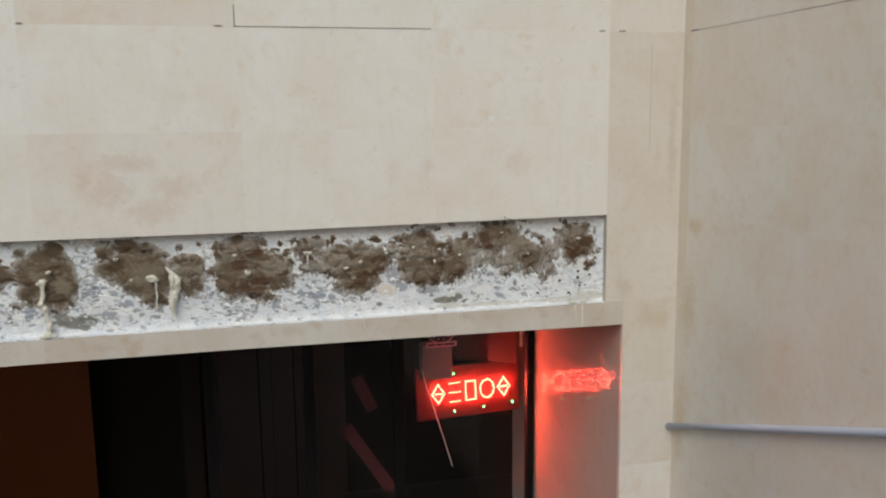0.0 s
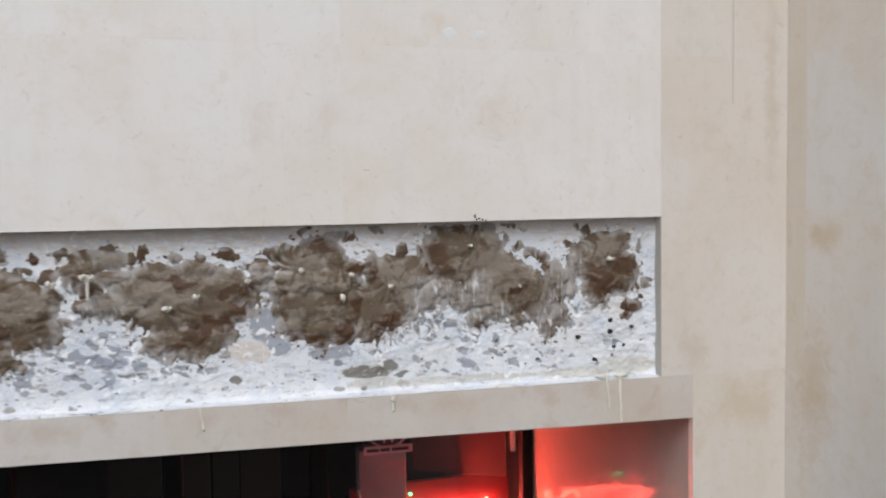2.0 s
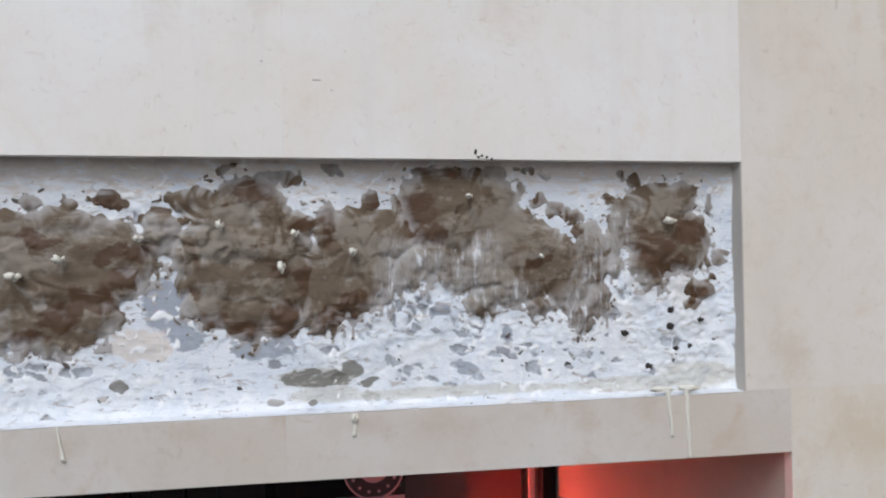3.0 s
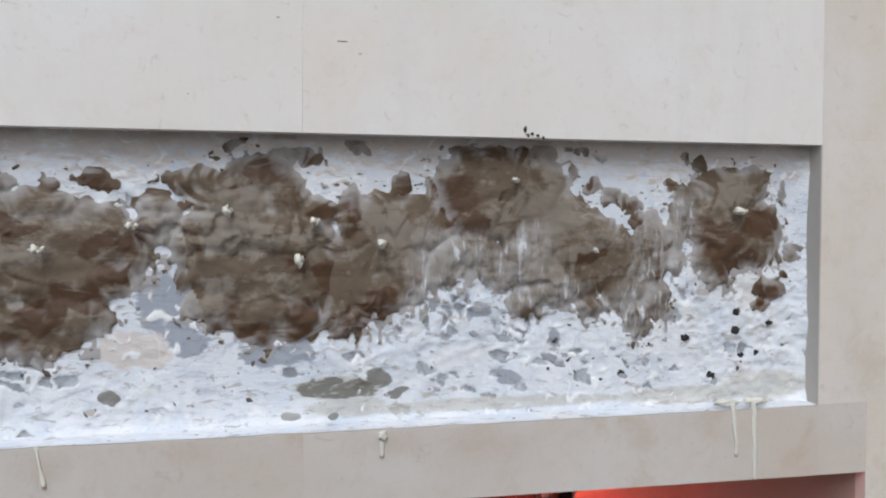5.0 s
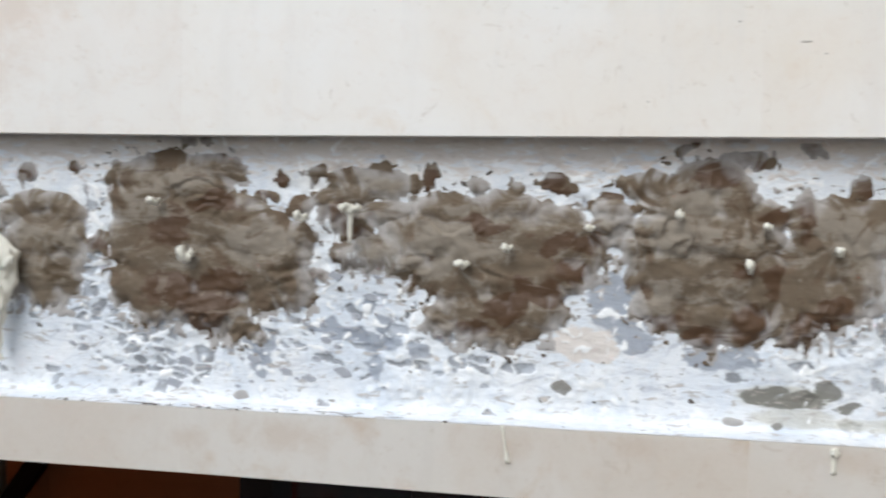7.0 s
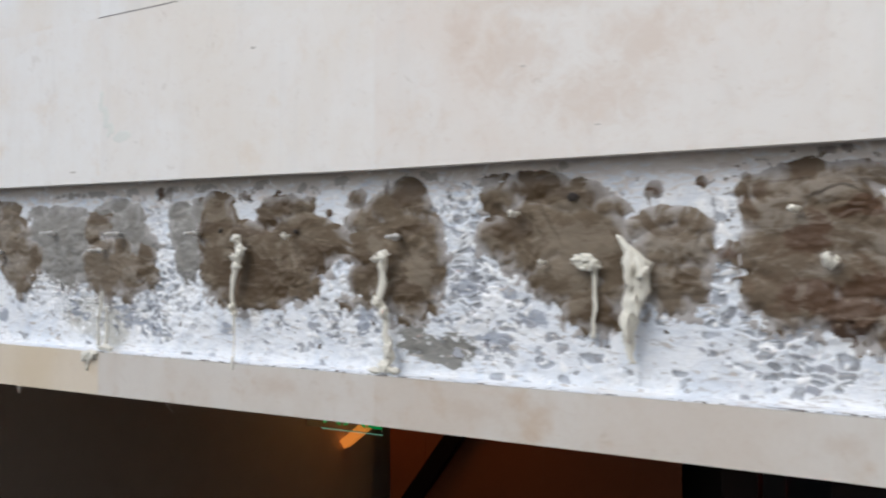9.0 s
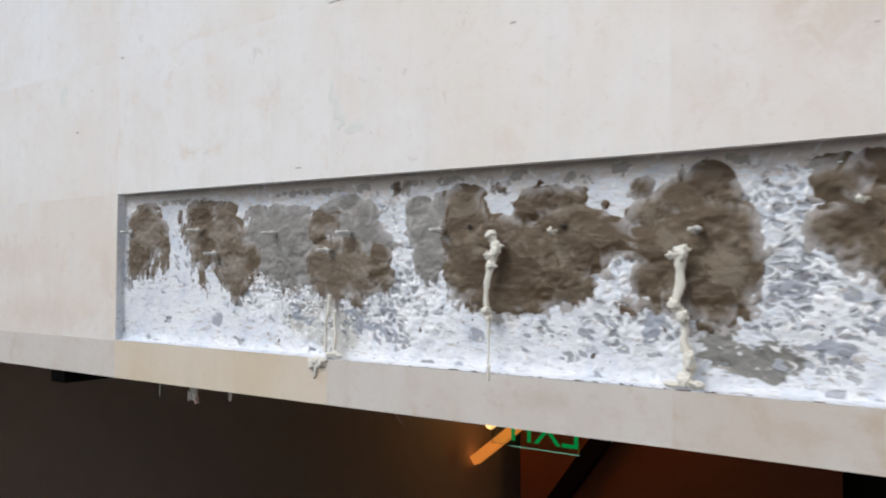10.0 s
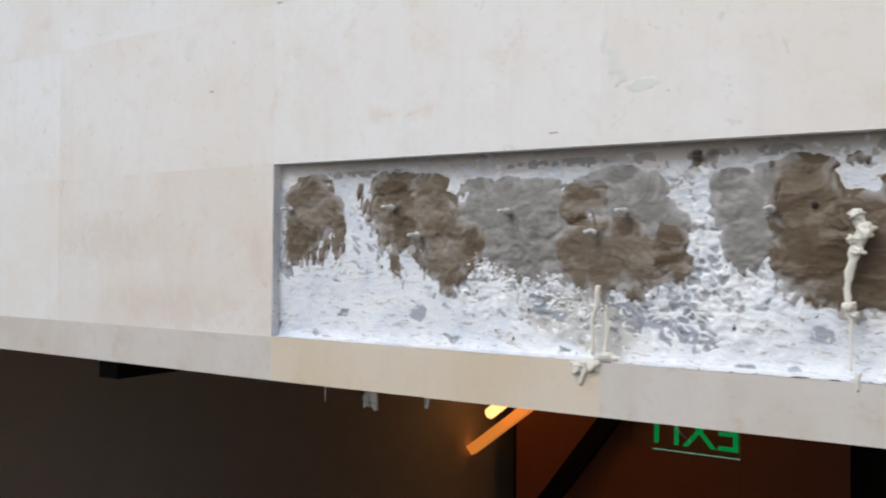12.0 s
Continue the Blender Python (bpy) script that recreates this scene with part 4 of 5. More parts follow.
mortar_patch([(-2.341, 2.575, 0.02, 0.0185), (-2.232, 2.578, 0.0395, 0.027), (-2.206, 2.558, 0.0245, 0.032), (-2.269, 2.553, 0.054, 0.029), (-2.326, 2.533, 0.043, 0.0245), (-2.242, 2.506, 0.071, 0.043), (-2.18, 2.504, 0.023, 0.0365), (-2.298, 2.481, 0.0645, 0.044), (-2.198, 2.461, 0.0455, 0.042), (-2.317, 2.426, 0.0465, 0.035), (-2.233, 2.417, 0.0705, 0.05), (-2.181, 2.426, 0.031, 0.028), (-2.289, 2.389, 0.036, 0.0165), (-2.216, 2.373, 0.038, 0.019), (-2.238, 2.35, 0.0165, 0.0115)],
             MORTAR_OLIVE, BROWN_TEXT, 0.012, fingers=0.008,
             damp=[(-2.223, 2.577, 0.041, 0.027), (-2.219, 2.51, 0.0355, 0.009), (-2.327, 2.444, 0.039, 0.028), (-2.233, 2.399, 0.054, 0.03)],
             grey=[(-2.198, 2.444, 0.04, 0.0435), (-2.297, 2.49, 0.0285, 0.022)])
mortar_patch([(-2.713, 2.577, 0.051, 0.022), (-2.529, 2.562, 0.058, 0.0255), (-2.472, 2.569, 0.0265, 0.013), (-2.564, 2.548, 0.0335, 0.029), (-2.483, 2.515, 0.065, 0.0375), (-2.418, 2.493, 0.051, 0.037), (-2.703, 2.522, 0.064, 0.041), (-2.638, 2.477, 0.1115, 0.0595), (-2.529, 2.465, 0.114, 0.0565), (-2.702, 2.435, 0.057, 0.0455), (-2.6, 2.404, 0.108, 0.042), (-2.506, 2.415, 0.066, 0.036), (-2.669, 2.382, 0.049, 0.019), (-2.461, 2.406, 0.0305, 0.0175), (-2.713, 2.555, 0.051, 0.031)],
             MORTAR_OLIVE, DARK_TEXT, 0.01, fingers=0.004,
             damp=[(-2.743, 2.528, 0.0605, 0.013), (-2.564, 2.538, 0.05, 0.0135), (-2.511, 2.51, 0.039, 0.0095), (-2.439, 2.464, 0.0475, 0.0255), (-2.529, 2.569, 0.0485, 0.016), (-2.625, 2.519, 0.05, 0.0125), (-2.6, 2.425, 0.1105, 0.046)],
             grey=[(-2.494, 2.54, 0.038, 0.018), (-2.703, 2.565, 0.0455, 0.0215)])
mortar_patch([(-3.309, 2.574, 0.036, 0.017), (-3.245, 2.577, 0.0275, 0.013), (-3.184, 2.569, 0.048, 0.016), (-3.257, 2.528, 0.085, 0.046), (-3.172, 2.515, 0.0685, 0.049), (-3.232, 2.462, 0.076, 0.046), (-3.171, 2.44, 0.0565, 0.034), (-3.195, 2.403, 0.0285, 0.014)],
             MORTAR_GREY, GREY_TEXT, 0.007, fingers=0.01)
mortar_patch([(-3.016, 2.582, 0.0455, 0.018), (-3.07, 2.572, 0.0305, 0.0125), (-2.974, 2.56, 0.044, 0.025), (-2.995, 2.531, 0.0605, 0.036), (-2.944, 2.515, 0.028, 0.0265), (-2.914, 2.494, 0.0275, 0.0225), (-2.954, 2.48, 0.0405, 0.0195)],
             MORTAR_GREY, GREY_TEXT, 0.007, fingers=0.004)
mortar_patch([(-2.806, 2.525, 0.047, 0.0425), (-2.796, 2.469, 0.04, 0.052), (-2.818, 2.56, 0.035, 0.025), (-2.75, 2.562, 0.0385, 0.0285)],
             MORTAR_GREY, GREY_TEXT, 0.006, fingers=0.006)
mortar_patch([(-3.081, 2.544, 0.053, 0.027), (-3.114, 2.522, 0.0315, 0.025), (-3.048, 2.49, 0.03, 0.0205), (-3.091, 2.451, 0.0535, 0.048), (-3.005, 2.481, 0.0345, 0.038), (-2.984, 2.441, 0.0805, 0.042), (-3.047, 2.43, 0.0625, 0.0465), (-2.924, 2.47, 0.0325, 0.032), (-2.914, 2.431, 0.027, 0.032), (-3.091, 2.399, 0.0315, 0.023), (-2.974, 2.401, 0.0495, 0.018), (-3.047, 2.39, 0.0235, 0.0285), (-2.986, 2.376, 0.0145, 0.016)],
             MORTAR_TAUPE, BROWN_TEXT, 0.01, fingers=0.01,
             damp=[(-3.005, 2.496, 0.019, 0.018), (-2.922, 2.46, 0.028, 0.0405), (-3.081, 2.556, 0.0445, 0.0135), (-3.114, 2.493, 0.034, 0.0165)],
             grey=[(-3.081, 2.533, 0.0375, 0.0145)])
mortar_patch([(-3.516, 2.583, 0.0635, 0.03), (-3.502, 2.6, 0.029, 0.012), (-3.43, 2.579, 0.0465, 0.029), (-3.444, 2.591, 0.021, 0.0115), (-3.501, 2.534, 0.085, 0.0425), (-3.415, 2.532, 0.053, 0.0415), (-3.361, 2.525, 0.0335, 0.015), (-3.486, 2.487, 0.0695, 0.038), (-3.401, 2.486, 0.066, 0.0415), (-3.334, 2.462, 0.05, 0.036), (-3.387, 2.428, 0.065, 0.032), (-3.373, 2.4, 0.0375, 0.023), (-3.379, 2.377, 0.0165, 0.011), (-3.515, 2.475, 0.027, 0.024), (-3.514, 2.434, 0.0115, 0.0285)],
             MORTAR_TAUPE, BROWN_TEXT, 0.009, fingers=0.03,
             damp=[(-3.516, 2.573, 0.059, 0.026), (-3.493, 2.508, 0.0295, 0.039), (-3.318, 2.462, 0.026, 0.0225)],
             grey=[(-3.443, 2.533, 0.0365, 0.021), (-3.387, 2.463, 0.0465, 0.0275)])
mortar_patch([(-3.737, 2.598, 0.0405, 0.018), (-3.745, 2.567, 0.0645, 0.0355), (-3.745, 2.518, 0.068, 0.038), (-3.695, 2.54, 0.0365, 0.038), (-3.673, 2.504, 0.0195, 0.03), (-3.766, 2.48, 0.043, 0.0385), (-3.787, 2.452, 0.0245, 0.031), (-3.669, 2.458, 0.013, 0.03), (-3.702, 2.452, 0.013, 0.0255), (-3.739, 2.452, 0.0135, 0.0255)],
             MORTAR_TAUPE, "brown mortar patch with fringed lower edge", 0.009, fingers=0.042,
             damp=[(-3.77, 2.477, 0.062, 0.0305), (-3.737, 2.585, 0.044, 0.0175)],
             grey=[(-3.72, 2.528, 0.05, 0.0255)])
mortar_patch([(-2.347, 2.379, 0.034, 0.01)],
             MORTAR_BROWN, "thin grey mortar smear beside a brown patch", 0.003, rag=1.3, grey=[(-2.347, 2.379, 0.034, 0.01)])

# crumbs, splashes and dirt on the coat
for x, z, rx, rz in ((-0.769, 2.254, 0.0115, 0.0065), (-0.719, 2.25, 0.01, 0.0055), (-0.904, 2.25, 0.008, 0.0035), (-1.114, 2.251, 0.006, 0.0035), (-1.448, 2.255, 0.0095, 0.0075), (-1.38, 2.253, 0.008, 0.0035), (-1.312, 2.254, 0.0075, 0.004), (-1.119, 2.253, 0.005, 0.003), (-0.993, 2.292, 0.0085, 0.0055)):
    mortar_patch([(x, z, rx, rz)], MORTAR_GREY, "small grey mortar crumb by the sill", 0.006, 0.3, 0.002, 0.0, "mortar_crumb", "mortar crumbs in the recess")
HIGH_SPLASHES = ((-0.377, 2.587, 0.006, 0.007), (-0.202, 2.611, 0.0055, 0.007), (-0.365, 2.617, 0.008, 0.004), (-0.851, 2.606, 0.004, 0.005), (-0.841, 2.613, 0.005, 0.0065), (-0.832, 2.618, 0.0065, 0.0045), (-0.846, 2.596, 0.0025, 0.0025), (-0.869, 2.594, 0.0045, 0.003), (-0.873, 2.601, 0.0025, 0.002), (-0.424, 2.62, 0.0085, 0.004), (-0.411, 2.61, 0.006, 0.007), (-0.393, 2.621, 0.005, 0.003), (-0.766, 2.6, 0.0275, 0.0095), (-0.689, 2.617, 0.0105, 0.0075), (-1.523, 2.616, 0.009, 0.0055), (-1.503, 2.617, 0.006, 0.0055), (-1.698, 2.577, 0.0115, 0.007), (-2.003, 2.598, 0.0105, 0.007), (-2.538, 2.593, 0.007, 0.0055), (-2.276, 2.586, 0.0075, 0.013), (-2.629, 2.594, 0.009, 0.0085), (-2.878, 2.61, 0.009, 0.0095), (-2.853, 2.608, 0.0095, 0.0085))
LOW_SPLASHES = ((-1.009, 2.568, 0.018, 0.011), (-0.993, 2.558, 0.0105, 0.007), (-0.624, 2.566, 0.011, 0.015), (-0.317, 2.552, 0.0175, 0.0075), (-0.29, 2.541, 0.016, 0.008), (-0.277, 2.516, 0.0125, 0.013), (-0.346, 2.567, 0.0075, 0.011), (-0.224, 2.571, 0.0115, 0.0055), (-0.214, 2.524, 0.012, 0.015), (-0.036, 2.563, 0.005, 0.011), (-0.025, 2.474, 0.012, 0.0075), (-0.029, 2.434, 0.007, 0.006), (-0.058, 2.413, 0.0235, 0.017), (-0.075, 2.393, 0.0095, 0.0065), (-0.937, 2.545, 0.0165, 0.0085), (-1.394, 2.565, 0.0075, 0.0075), (-1.411, 2.542, 0.0135, 0.0065), (-1.178, 2.566, 0.0075, 0.0165), (-1.343, 2.43, 0.0135, 0.0085), (-1.776, 2.569, 0.011, 0.011), (-1.666, 2.467, 0.018, 0.015), (-2.405, 2.551, 0.0095, 0.006), (-2.369, 2.459, 0.01, 0.0085), (-3.613, 2.569, 0.0075, 0.0175), (-3.594, 2.543, 0.0075, 0.0125), (-3.348, 2.559, 0.008, 0.007))
for x, z, rx, rz in HIGH_SPLASHES + LOW_SPLASHES:
    mortar_patch([(x, z, rx, rz)], MORTAR_BROWN, "small brown mortar splash on the white coat", 0.0035, 1.1, 0.002, 0.0, "mortar_splash", "mortar splashes in the recess", damp=[(x, z, rx, rz)])

for x, z, rx, rz in ((-2.586, 2.612, 0.0135, 0.0085), (-2.453, 2.601, 0.009, 0.007), (-2.374, 2.610, 0.0105, 0.0075), (-2.475, 2.602, 0.009, 0.006), (-2.748, 2.615, 0.019, 0.0055), (-2.848, 2.614, 0.021, 0.0055), (-2.971, 2.609, 0.0195, 0.0095),
                     (-3.094, 2.614, 0.028, 0.006), (-3.199, 2.614, 0.024, 0.005), (-3.627, 2.616, 0.038, 0.005), (-3.505, 2.614, 0.012, 0.007), (-2.853, 2.605, 0.0095, 0.0095), (-2.20, 2.612, 0.016, 0.005), (-1.93, 2.612, 0.012, 0.005)):
    mortar_patch([(x, z, rx, rz)], DIRT_SKIM, "brown-grey dirt mark under the upper edge", 0.0012, 1.7, 0.002, 0.0, "dirt_mark", "dirt marks under the upper edge", "dirt mark")

SPECK = plain("speck", (0.12, 0.10, 0.085), 0.9)

# crumbs past counting
rng = random.Random(5)
bm = bmesh.new()
for n in range(260):
    x = rng.uniform(LEFT + 0.25, RIGHT - 0.02)
    z = rng.choice((rng.uniform(2.50, 2.60), rng.uniform(2.27, 2.34), rng.uniform(2.32, 2.44), rng.uniform(2.32, 2.52)))
    s = rng.choice((0.001, 0.0012, 0.0016, 0.002, 0.0035)) * rng.uniform(0.7, 1.3)
    long, lean = rng.uniform(0.6, 1.8), rng.uniform(-0.8, 0.8)
    made = bmesh.ops.create_icosphere(bm, subdivisions=1, radius=1.0)["verts"]
    for v in made:
        k = 1 + 0.9 * noise.noise(v.co * 1.4 + Vector((n * 3.1, 0, 0)))
        px, pz = v.co.x * s * k, v.co.z * s * k * long
        v.co = Vector((x + px + lean * pz, BACK - coat(x, z) + v.co.y * 0.0012, z + pz))
ob = part("mortar_specks", bm, SPECK, None, "countless dark mortar specks spattered on the white coat", True)
tagged(ob, "", "mortar specks", kind="stuff")

# dark dirt along the sill's front edge
rng = random.Random(17)
bm = bmesh.new()
for n in range(150):
    x = rng.choice((rng.uniform(-3.8, -0.1), rng.uniform(-2.9, -1.2), rng.gauss(-2.35, 0.12), rng.gauss(-1.55, 0.12)))
    if LEFT + 0.02 < x < RIGHT - 0.02:
        long = rng.choice((0.002, 0.003, 0.005, 0.012)) * rng.uniform(0.7, 1.3)
        lump(bm, (x, rng.uniform(0.0005, 0.016), sill(x) + 0.0012), (long, rng.uniform(0.0010, 0.0022), rng.uniform(0.0006, 0.0014)), 0.8, n * 1.9, 1)
tagged(part("sill_dirt", bm, SPECK, None, "countless dark dirt crumbs along the recess sill", True), "", "dirt crumbs", kind="stuff")

# loose flakes of the coat and white crumbs, past counting
FLAKE = plain("coat_flake", (0.37, 0.38, 0.415), 0.85, 0.0, 50.0, 0.5)
CRUMB = plain("coat_crumb", (0.80, 0.80, 0.79), 0.8, 0.0, 80.0, 0.2)
rng = random.Random(8)
bm = bmesh.new()
for n in range(160):
    x0, x1, z0, z1 = rng.choice(((-2.18, -2.03, 2.30, 2.58), (-2.20, -1.93, 2.29, 2.42), (-1.72, -1.30, 2.27, 2.38), (-1.43, -1.22, 2.28, 2.50), (-1.72, -1.30, 2.27, 2.38), (-3.10, -2.85, 2.29, 2.39), (-0.62, -0.20, 2.28, 2.36), (-2.60, -2.35, 2.28, 2.36)))
    x, z, s = rng.uniform(x0, x1), rng.uniform(z0, z1), rng.choice((0.003, 0.004, 0.005, 0.008)) * rng.uniform(0.8, 1.3)
    turn, sides = rng.uniform(0, 6.28), rng.randint(4, 6)
    rings = []
    for lift, k in ((0.0002, 1.0), (0.0016, 0.85)):
        ring = []
        for j in range(sides):
            a = turn + 6.2832 * j / sides
            r = s * k * (1 + 0.45 * noise.noise(Vector((n * 2.7, j * 1.9, 0))))
            pz = z + 0.8 * r * math.sin(a)
            px = x + 1.25 * r * math.cos(a) - 0.5 * (pz - z)
            ring.append(bm.verts.new((px, BACK - coat(px, pz) - lift, pz)))
        rings.append(ring)
    for j in range(sides):
        bm.faces.new((rings[0][j], rings[0][(j + 1) % sides], rings[1][(j + 1) % sides], rings[1][j]))
    bm.faces.new(rings[1])
bmesh.ops.recalc_face_normals(bm, faces=bm.faces)
tagged(part("coat_flakes", bm, FLAKE, None, "countless bluish-grey flakes of cement on the white coat"), "", "coat flakes", kind="stuff")
bm = bmesh.new()
for n in range(220):
    u = rng.random()
    x, z, s = -3.34 + 0.28 * u + rng.gauss(0, 0.025), 2.445 - 0.11 * u + rng.gauss(0, 0.014), rng.uniform(0.0015, 0.005)
    lump(bm, (x, BACK - coat(x, z) - 0.001, z), (s, 0.0018, s * 0.8), 0.9, n * 1.7, 1)
tagged(part("coat_crumbs", bm, CRUMB, None, "countless white crumbs stuck to the chipped coat", True), "", "coat crumbs", kind="stuff")

# drilled holes, drawn as near-black lumps in place of their shaded insides
for x, z, r in ((-0.200, 2.346, 0.008), (-0.116, 2.382, 0.0075), (-0.116, 2.355, 0.009), (-0.060, 2.364, 0.006), (-0.105, 2.316, 0.006), (-0.081, 2.320, 0.0055), (-0.157, 2.288, 0.008),
                (-0.303, 2.297, 0.006), (-1.907, 2.562, 0.010), (-0.245, 2.475, 0.007), (-2.69, 2.52, 0.006), (-2.49, 2.515, 0.007)):
    bm = bmesh.new()
    lump(bm, (x, BACK - coat(x, z) - (0.0006 if x > -1 else 0.010), z), (r * 0.85, 0.0012, r * 0.7), 0.9, x * 50)
    tagged(part("hole_lump", bm, PIT, None, "near-black lump for the shaded inside of a drilled hole", True), "", "hole", "drilled holes in the recess")

# ---------------------------------------------------------------- sealant
for n, (x, z, w, h) in enumerate(((-0.851, 2.528, 0.009, 0.011), (-0.762, 2.465, 0.009, 0.014), (-0.655, 2.486, 0.010, 0.010), (-0.470, 2.572, 0.009, 0.006), (-0.122, 2.532, 0.019, 0.008), (-0.352, 2.476, 0.006, 0.006),
                                  (-0.965, 2.508, 0.010, 0.008), (-1.072, 2.479, 0.011, 0.010), (-1.131, 2.456, 0.016, 0.009), (-1.290, 2.526, 0.014, 0.010), (-1.354, 2.515, 0.014, 0.012), (-1.520, 2.459, 0.017, 0.019),
                                  (-1.567, 2.532, 0.011, 0.010), (-2.006, 2.537, 0.013, 0.010), (-2.502, 2.506, 0.010, 0.010), (-0.742, 2.515, 0.010, 0.007), (-1.955, 2.455, 0.008, 0.007))):
    bm = bmesh.new()
    for k in range(3):
        lump(bm, (x + (k - 1) * w * 0.35, 0.014 + 0.004 * k, z - 0.35 * h * (k % 2)), (w * (0.44 - 0.09 * k), 0.007, h * (0.54 - 0.11 * k)), 0.9, n * 7.0 + k)
    tagged(part("sealant_blob", bm, FOAM, None, "small off-white sealant blob on brown mortar", True), "", "sealant blob", "sealant blobs in the recess")


def ribbon(path, radii, sides=14):
    """A flattened run with creased, uneven edges, hanging down along path."""
    bm = bmesh.new()
    rings = []
    for (x, y, z), r in zip(path, radii):
        ring = []
        for k in range(sides):
            a = 2 * math.pi * k / sides
            q = Vector((x * 60 + 0.8 * math.cos(a), 1.2 * math.sin(a), z * 48))
            u = r * (1 + 0.5 * noise.noise(q)) + 0.0010 * noise.noise(q * 2.5)
            ring.append(bm.verts.new((x + math.cos(a) * u, y + math.sin(a) * (0.4 * u + 0.001), z)))
        rings.append(ring)
    for a, b in zip(rings, rings[1:]):
        for k in range(sides):
            bm.faces.new((a[k], a[(k + 1) % sides], b[(k + 1) % sides], b[k]))
    bm.faces.new(rings[0][::-1])
    bm.faces.new(rings[-1])
    bmesh.ops.recalc_face_normals(bm, faces=bm.faces)
    return bm


def drip(points, label, lumps=(), name="sealant_drip"):
    """A run of hardened sealant; points are (x, y, z, radius), lumps (x, y, z, width, height)."""
    path, radii = [], []
    for (a, b) in zip(points, points[1:]):
        steps = max(2, int(abs(a[2] - b[2]) / 0.004))
        for s in range(steps):
            u = s / steps
            path.append([p + (q - p) * u for p, q in zip(a[:3], b[:3])])
            path[-1][0] += 0.0025 * noise.noise(Vector((path[-1][2] * 45, a[0] * 10, 0)))
            radii.append((a[3] + (b[3] - a[3]) * u) * (1 + 0.45 * noise.noise(Vector((path[-1][2] * 45, a[0] * 20, 1)))))
    path.append(points[-1][:3])
    radii.append(points[-1][3])
    bm = ribbon(path, [r * 0.72 for r in radii])
    for n, (x, y, z, w, h) in enumerate(lumps):
        lump(bm, (x, y, z), (w * 0.92, 0.006, h * 0.92), 0.9, n * 3.3 + x * 9, 3)
    return tagged(part(name, bm, FOAM, None, label, True), "", "sealant drip", "sealant drips")


RUN = "hardened off-white sealant run over mortar and white coat"
drip([(-1.828, 0.018, 2.498, 0.0057), (-1.819, 0.018, 2.487, 0.0093), (-1.808, 0.018, 2.472, 0.0188), (-1.795, 0.018, 2.454, 0.0258), (-1.794, 0.018, 2.432, 0.0281), (-1.799, 0.018, 2.409, 0.0273), (-1.805, 0.018, 2.387, 0.0236), (-1.808, 0.018, 2.364, 0.0194), (-1.81, 0.018, 2.342, 0.0173), (-1.809, 0.018, 2.324, 0.0115), (-1.807, 0.018, 2.308, 0.008), (-1.803, 0.018, 2.296, 0.0057)], "thick hardened off-white sealant run over mortar",
     [(-1.806, 0.008, 2.441, 0.0075, 0.0305), (-1.788, 0.008, 2.441, 0.008, 0.0215), (-1.797, 0.008, 2.387, 0.007, 0.023), (-1.81, 0.008, 2.351, 0.0065, 0.0215), (-1.78, 0.008, 2.442, 0.0055, 0.0085)])
drip([(-1.869, 0.026, 2.442, 0.0059), (-1.868, 0.026, 2.404, 0.0047), (-1.869, 0.026, 2.367, 0.0042), (-1.871, 0.026, 2.332, 0.0042)], RUN,
     [(-1.892, 0.02, 2.457, 0.0135, 0.0085), (-1.878, 0.02, 2.46, 0.013, 0.009), (-1.866, 0.02, 2.451, 0.0095, 0.009), (-1.883, 0.02, 2.446, 0.0115, 0.0075)])
drip([(-2.269, 0.016, 2.474, 0.0118), (-2.269, 0.016, 2.46, 0.016), (-2.271, 0.016, 2.439, 0.0118), (-2.272, 0.016, 2.412, 0.0106), (-2.279, 0.016, 2.385, 0.0139), (-2.27, 0.016, 2.367, 0.0149), (-2.264, 0.016, 2.345, 0.009), (-2.266, 0.016, 2.323, 0.0106), (-2.257, 0.016, 2.301, 0.0139), (-2.257, 0.016, 2.278, 0.0132), (-2.262, 0.012, 2.264, 0.0136), (-2.266, 0.008, 2.253, 0.017)], RUN,
     [(-2.266, 0.01, 2.465, 0.012, 0.0105), (-2.283, 0.01, 2.46, 0.0095, 0.0055), (-2.28, 0.01, 2.382, 0.01, 0.009), (-2.265, 0.01, 2.363, 0.01, 0.011), (-2.255, 0.01, 2.292, 0.009, 0.018), (-2.281, 0.01, 2.256, 0.017, 0.0055), (-2.244, 0.01, 2.258, 0.016, 0.0055), (-2.262, 0.01, 2.263, 0.013, 0.011)])
drip([(-2.629, 0.014, 2.511, 0.008), (-2.626, 0.014, 2.493, 0.0132), (-2.619, 0.014, 2.475, 0.0144), (-2.631, 0.014, 2.454, 0.0106), (-2.633, 0.014, 2.433, 0.0111), (-2.64, 0.014, 2.414, 0.0069), (-2.641, 0.014, 2.383, 0.0064), (-2.638, 0.014, 2.36, 0.0106), (-2.636, 0.014, 2.336, 0.0047), (-2.634, 0.014, 2.299, 0.0026), (-2.636, 0.014, 2.263, 0.0026)], RUN,
     [(-2.629, 0.01, 2.502, 0.0115, 0.0085), (-2.616, 0.01, 2.477, 0.0125, 0.0115), (-2.634, 0.01, 2.464, 0.0085, 0.0065), (-2.626, 0.01, 2.446, 0.01, 0.0075), (-2.638, 0.01, 2.362, 0.01, 0.0085), (-2.631, 0.01, 2.349, 0.0075, 0.0055)])
drip([(-2.623, -0.001, 2.264, 0.0042), (-2.626, -0.001, 2.248, 0.0069), (-2.625, -0.001, 2.235, 0.0026)], "small sealant drop below a run, on the lintel slab")
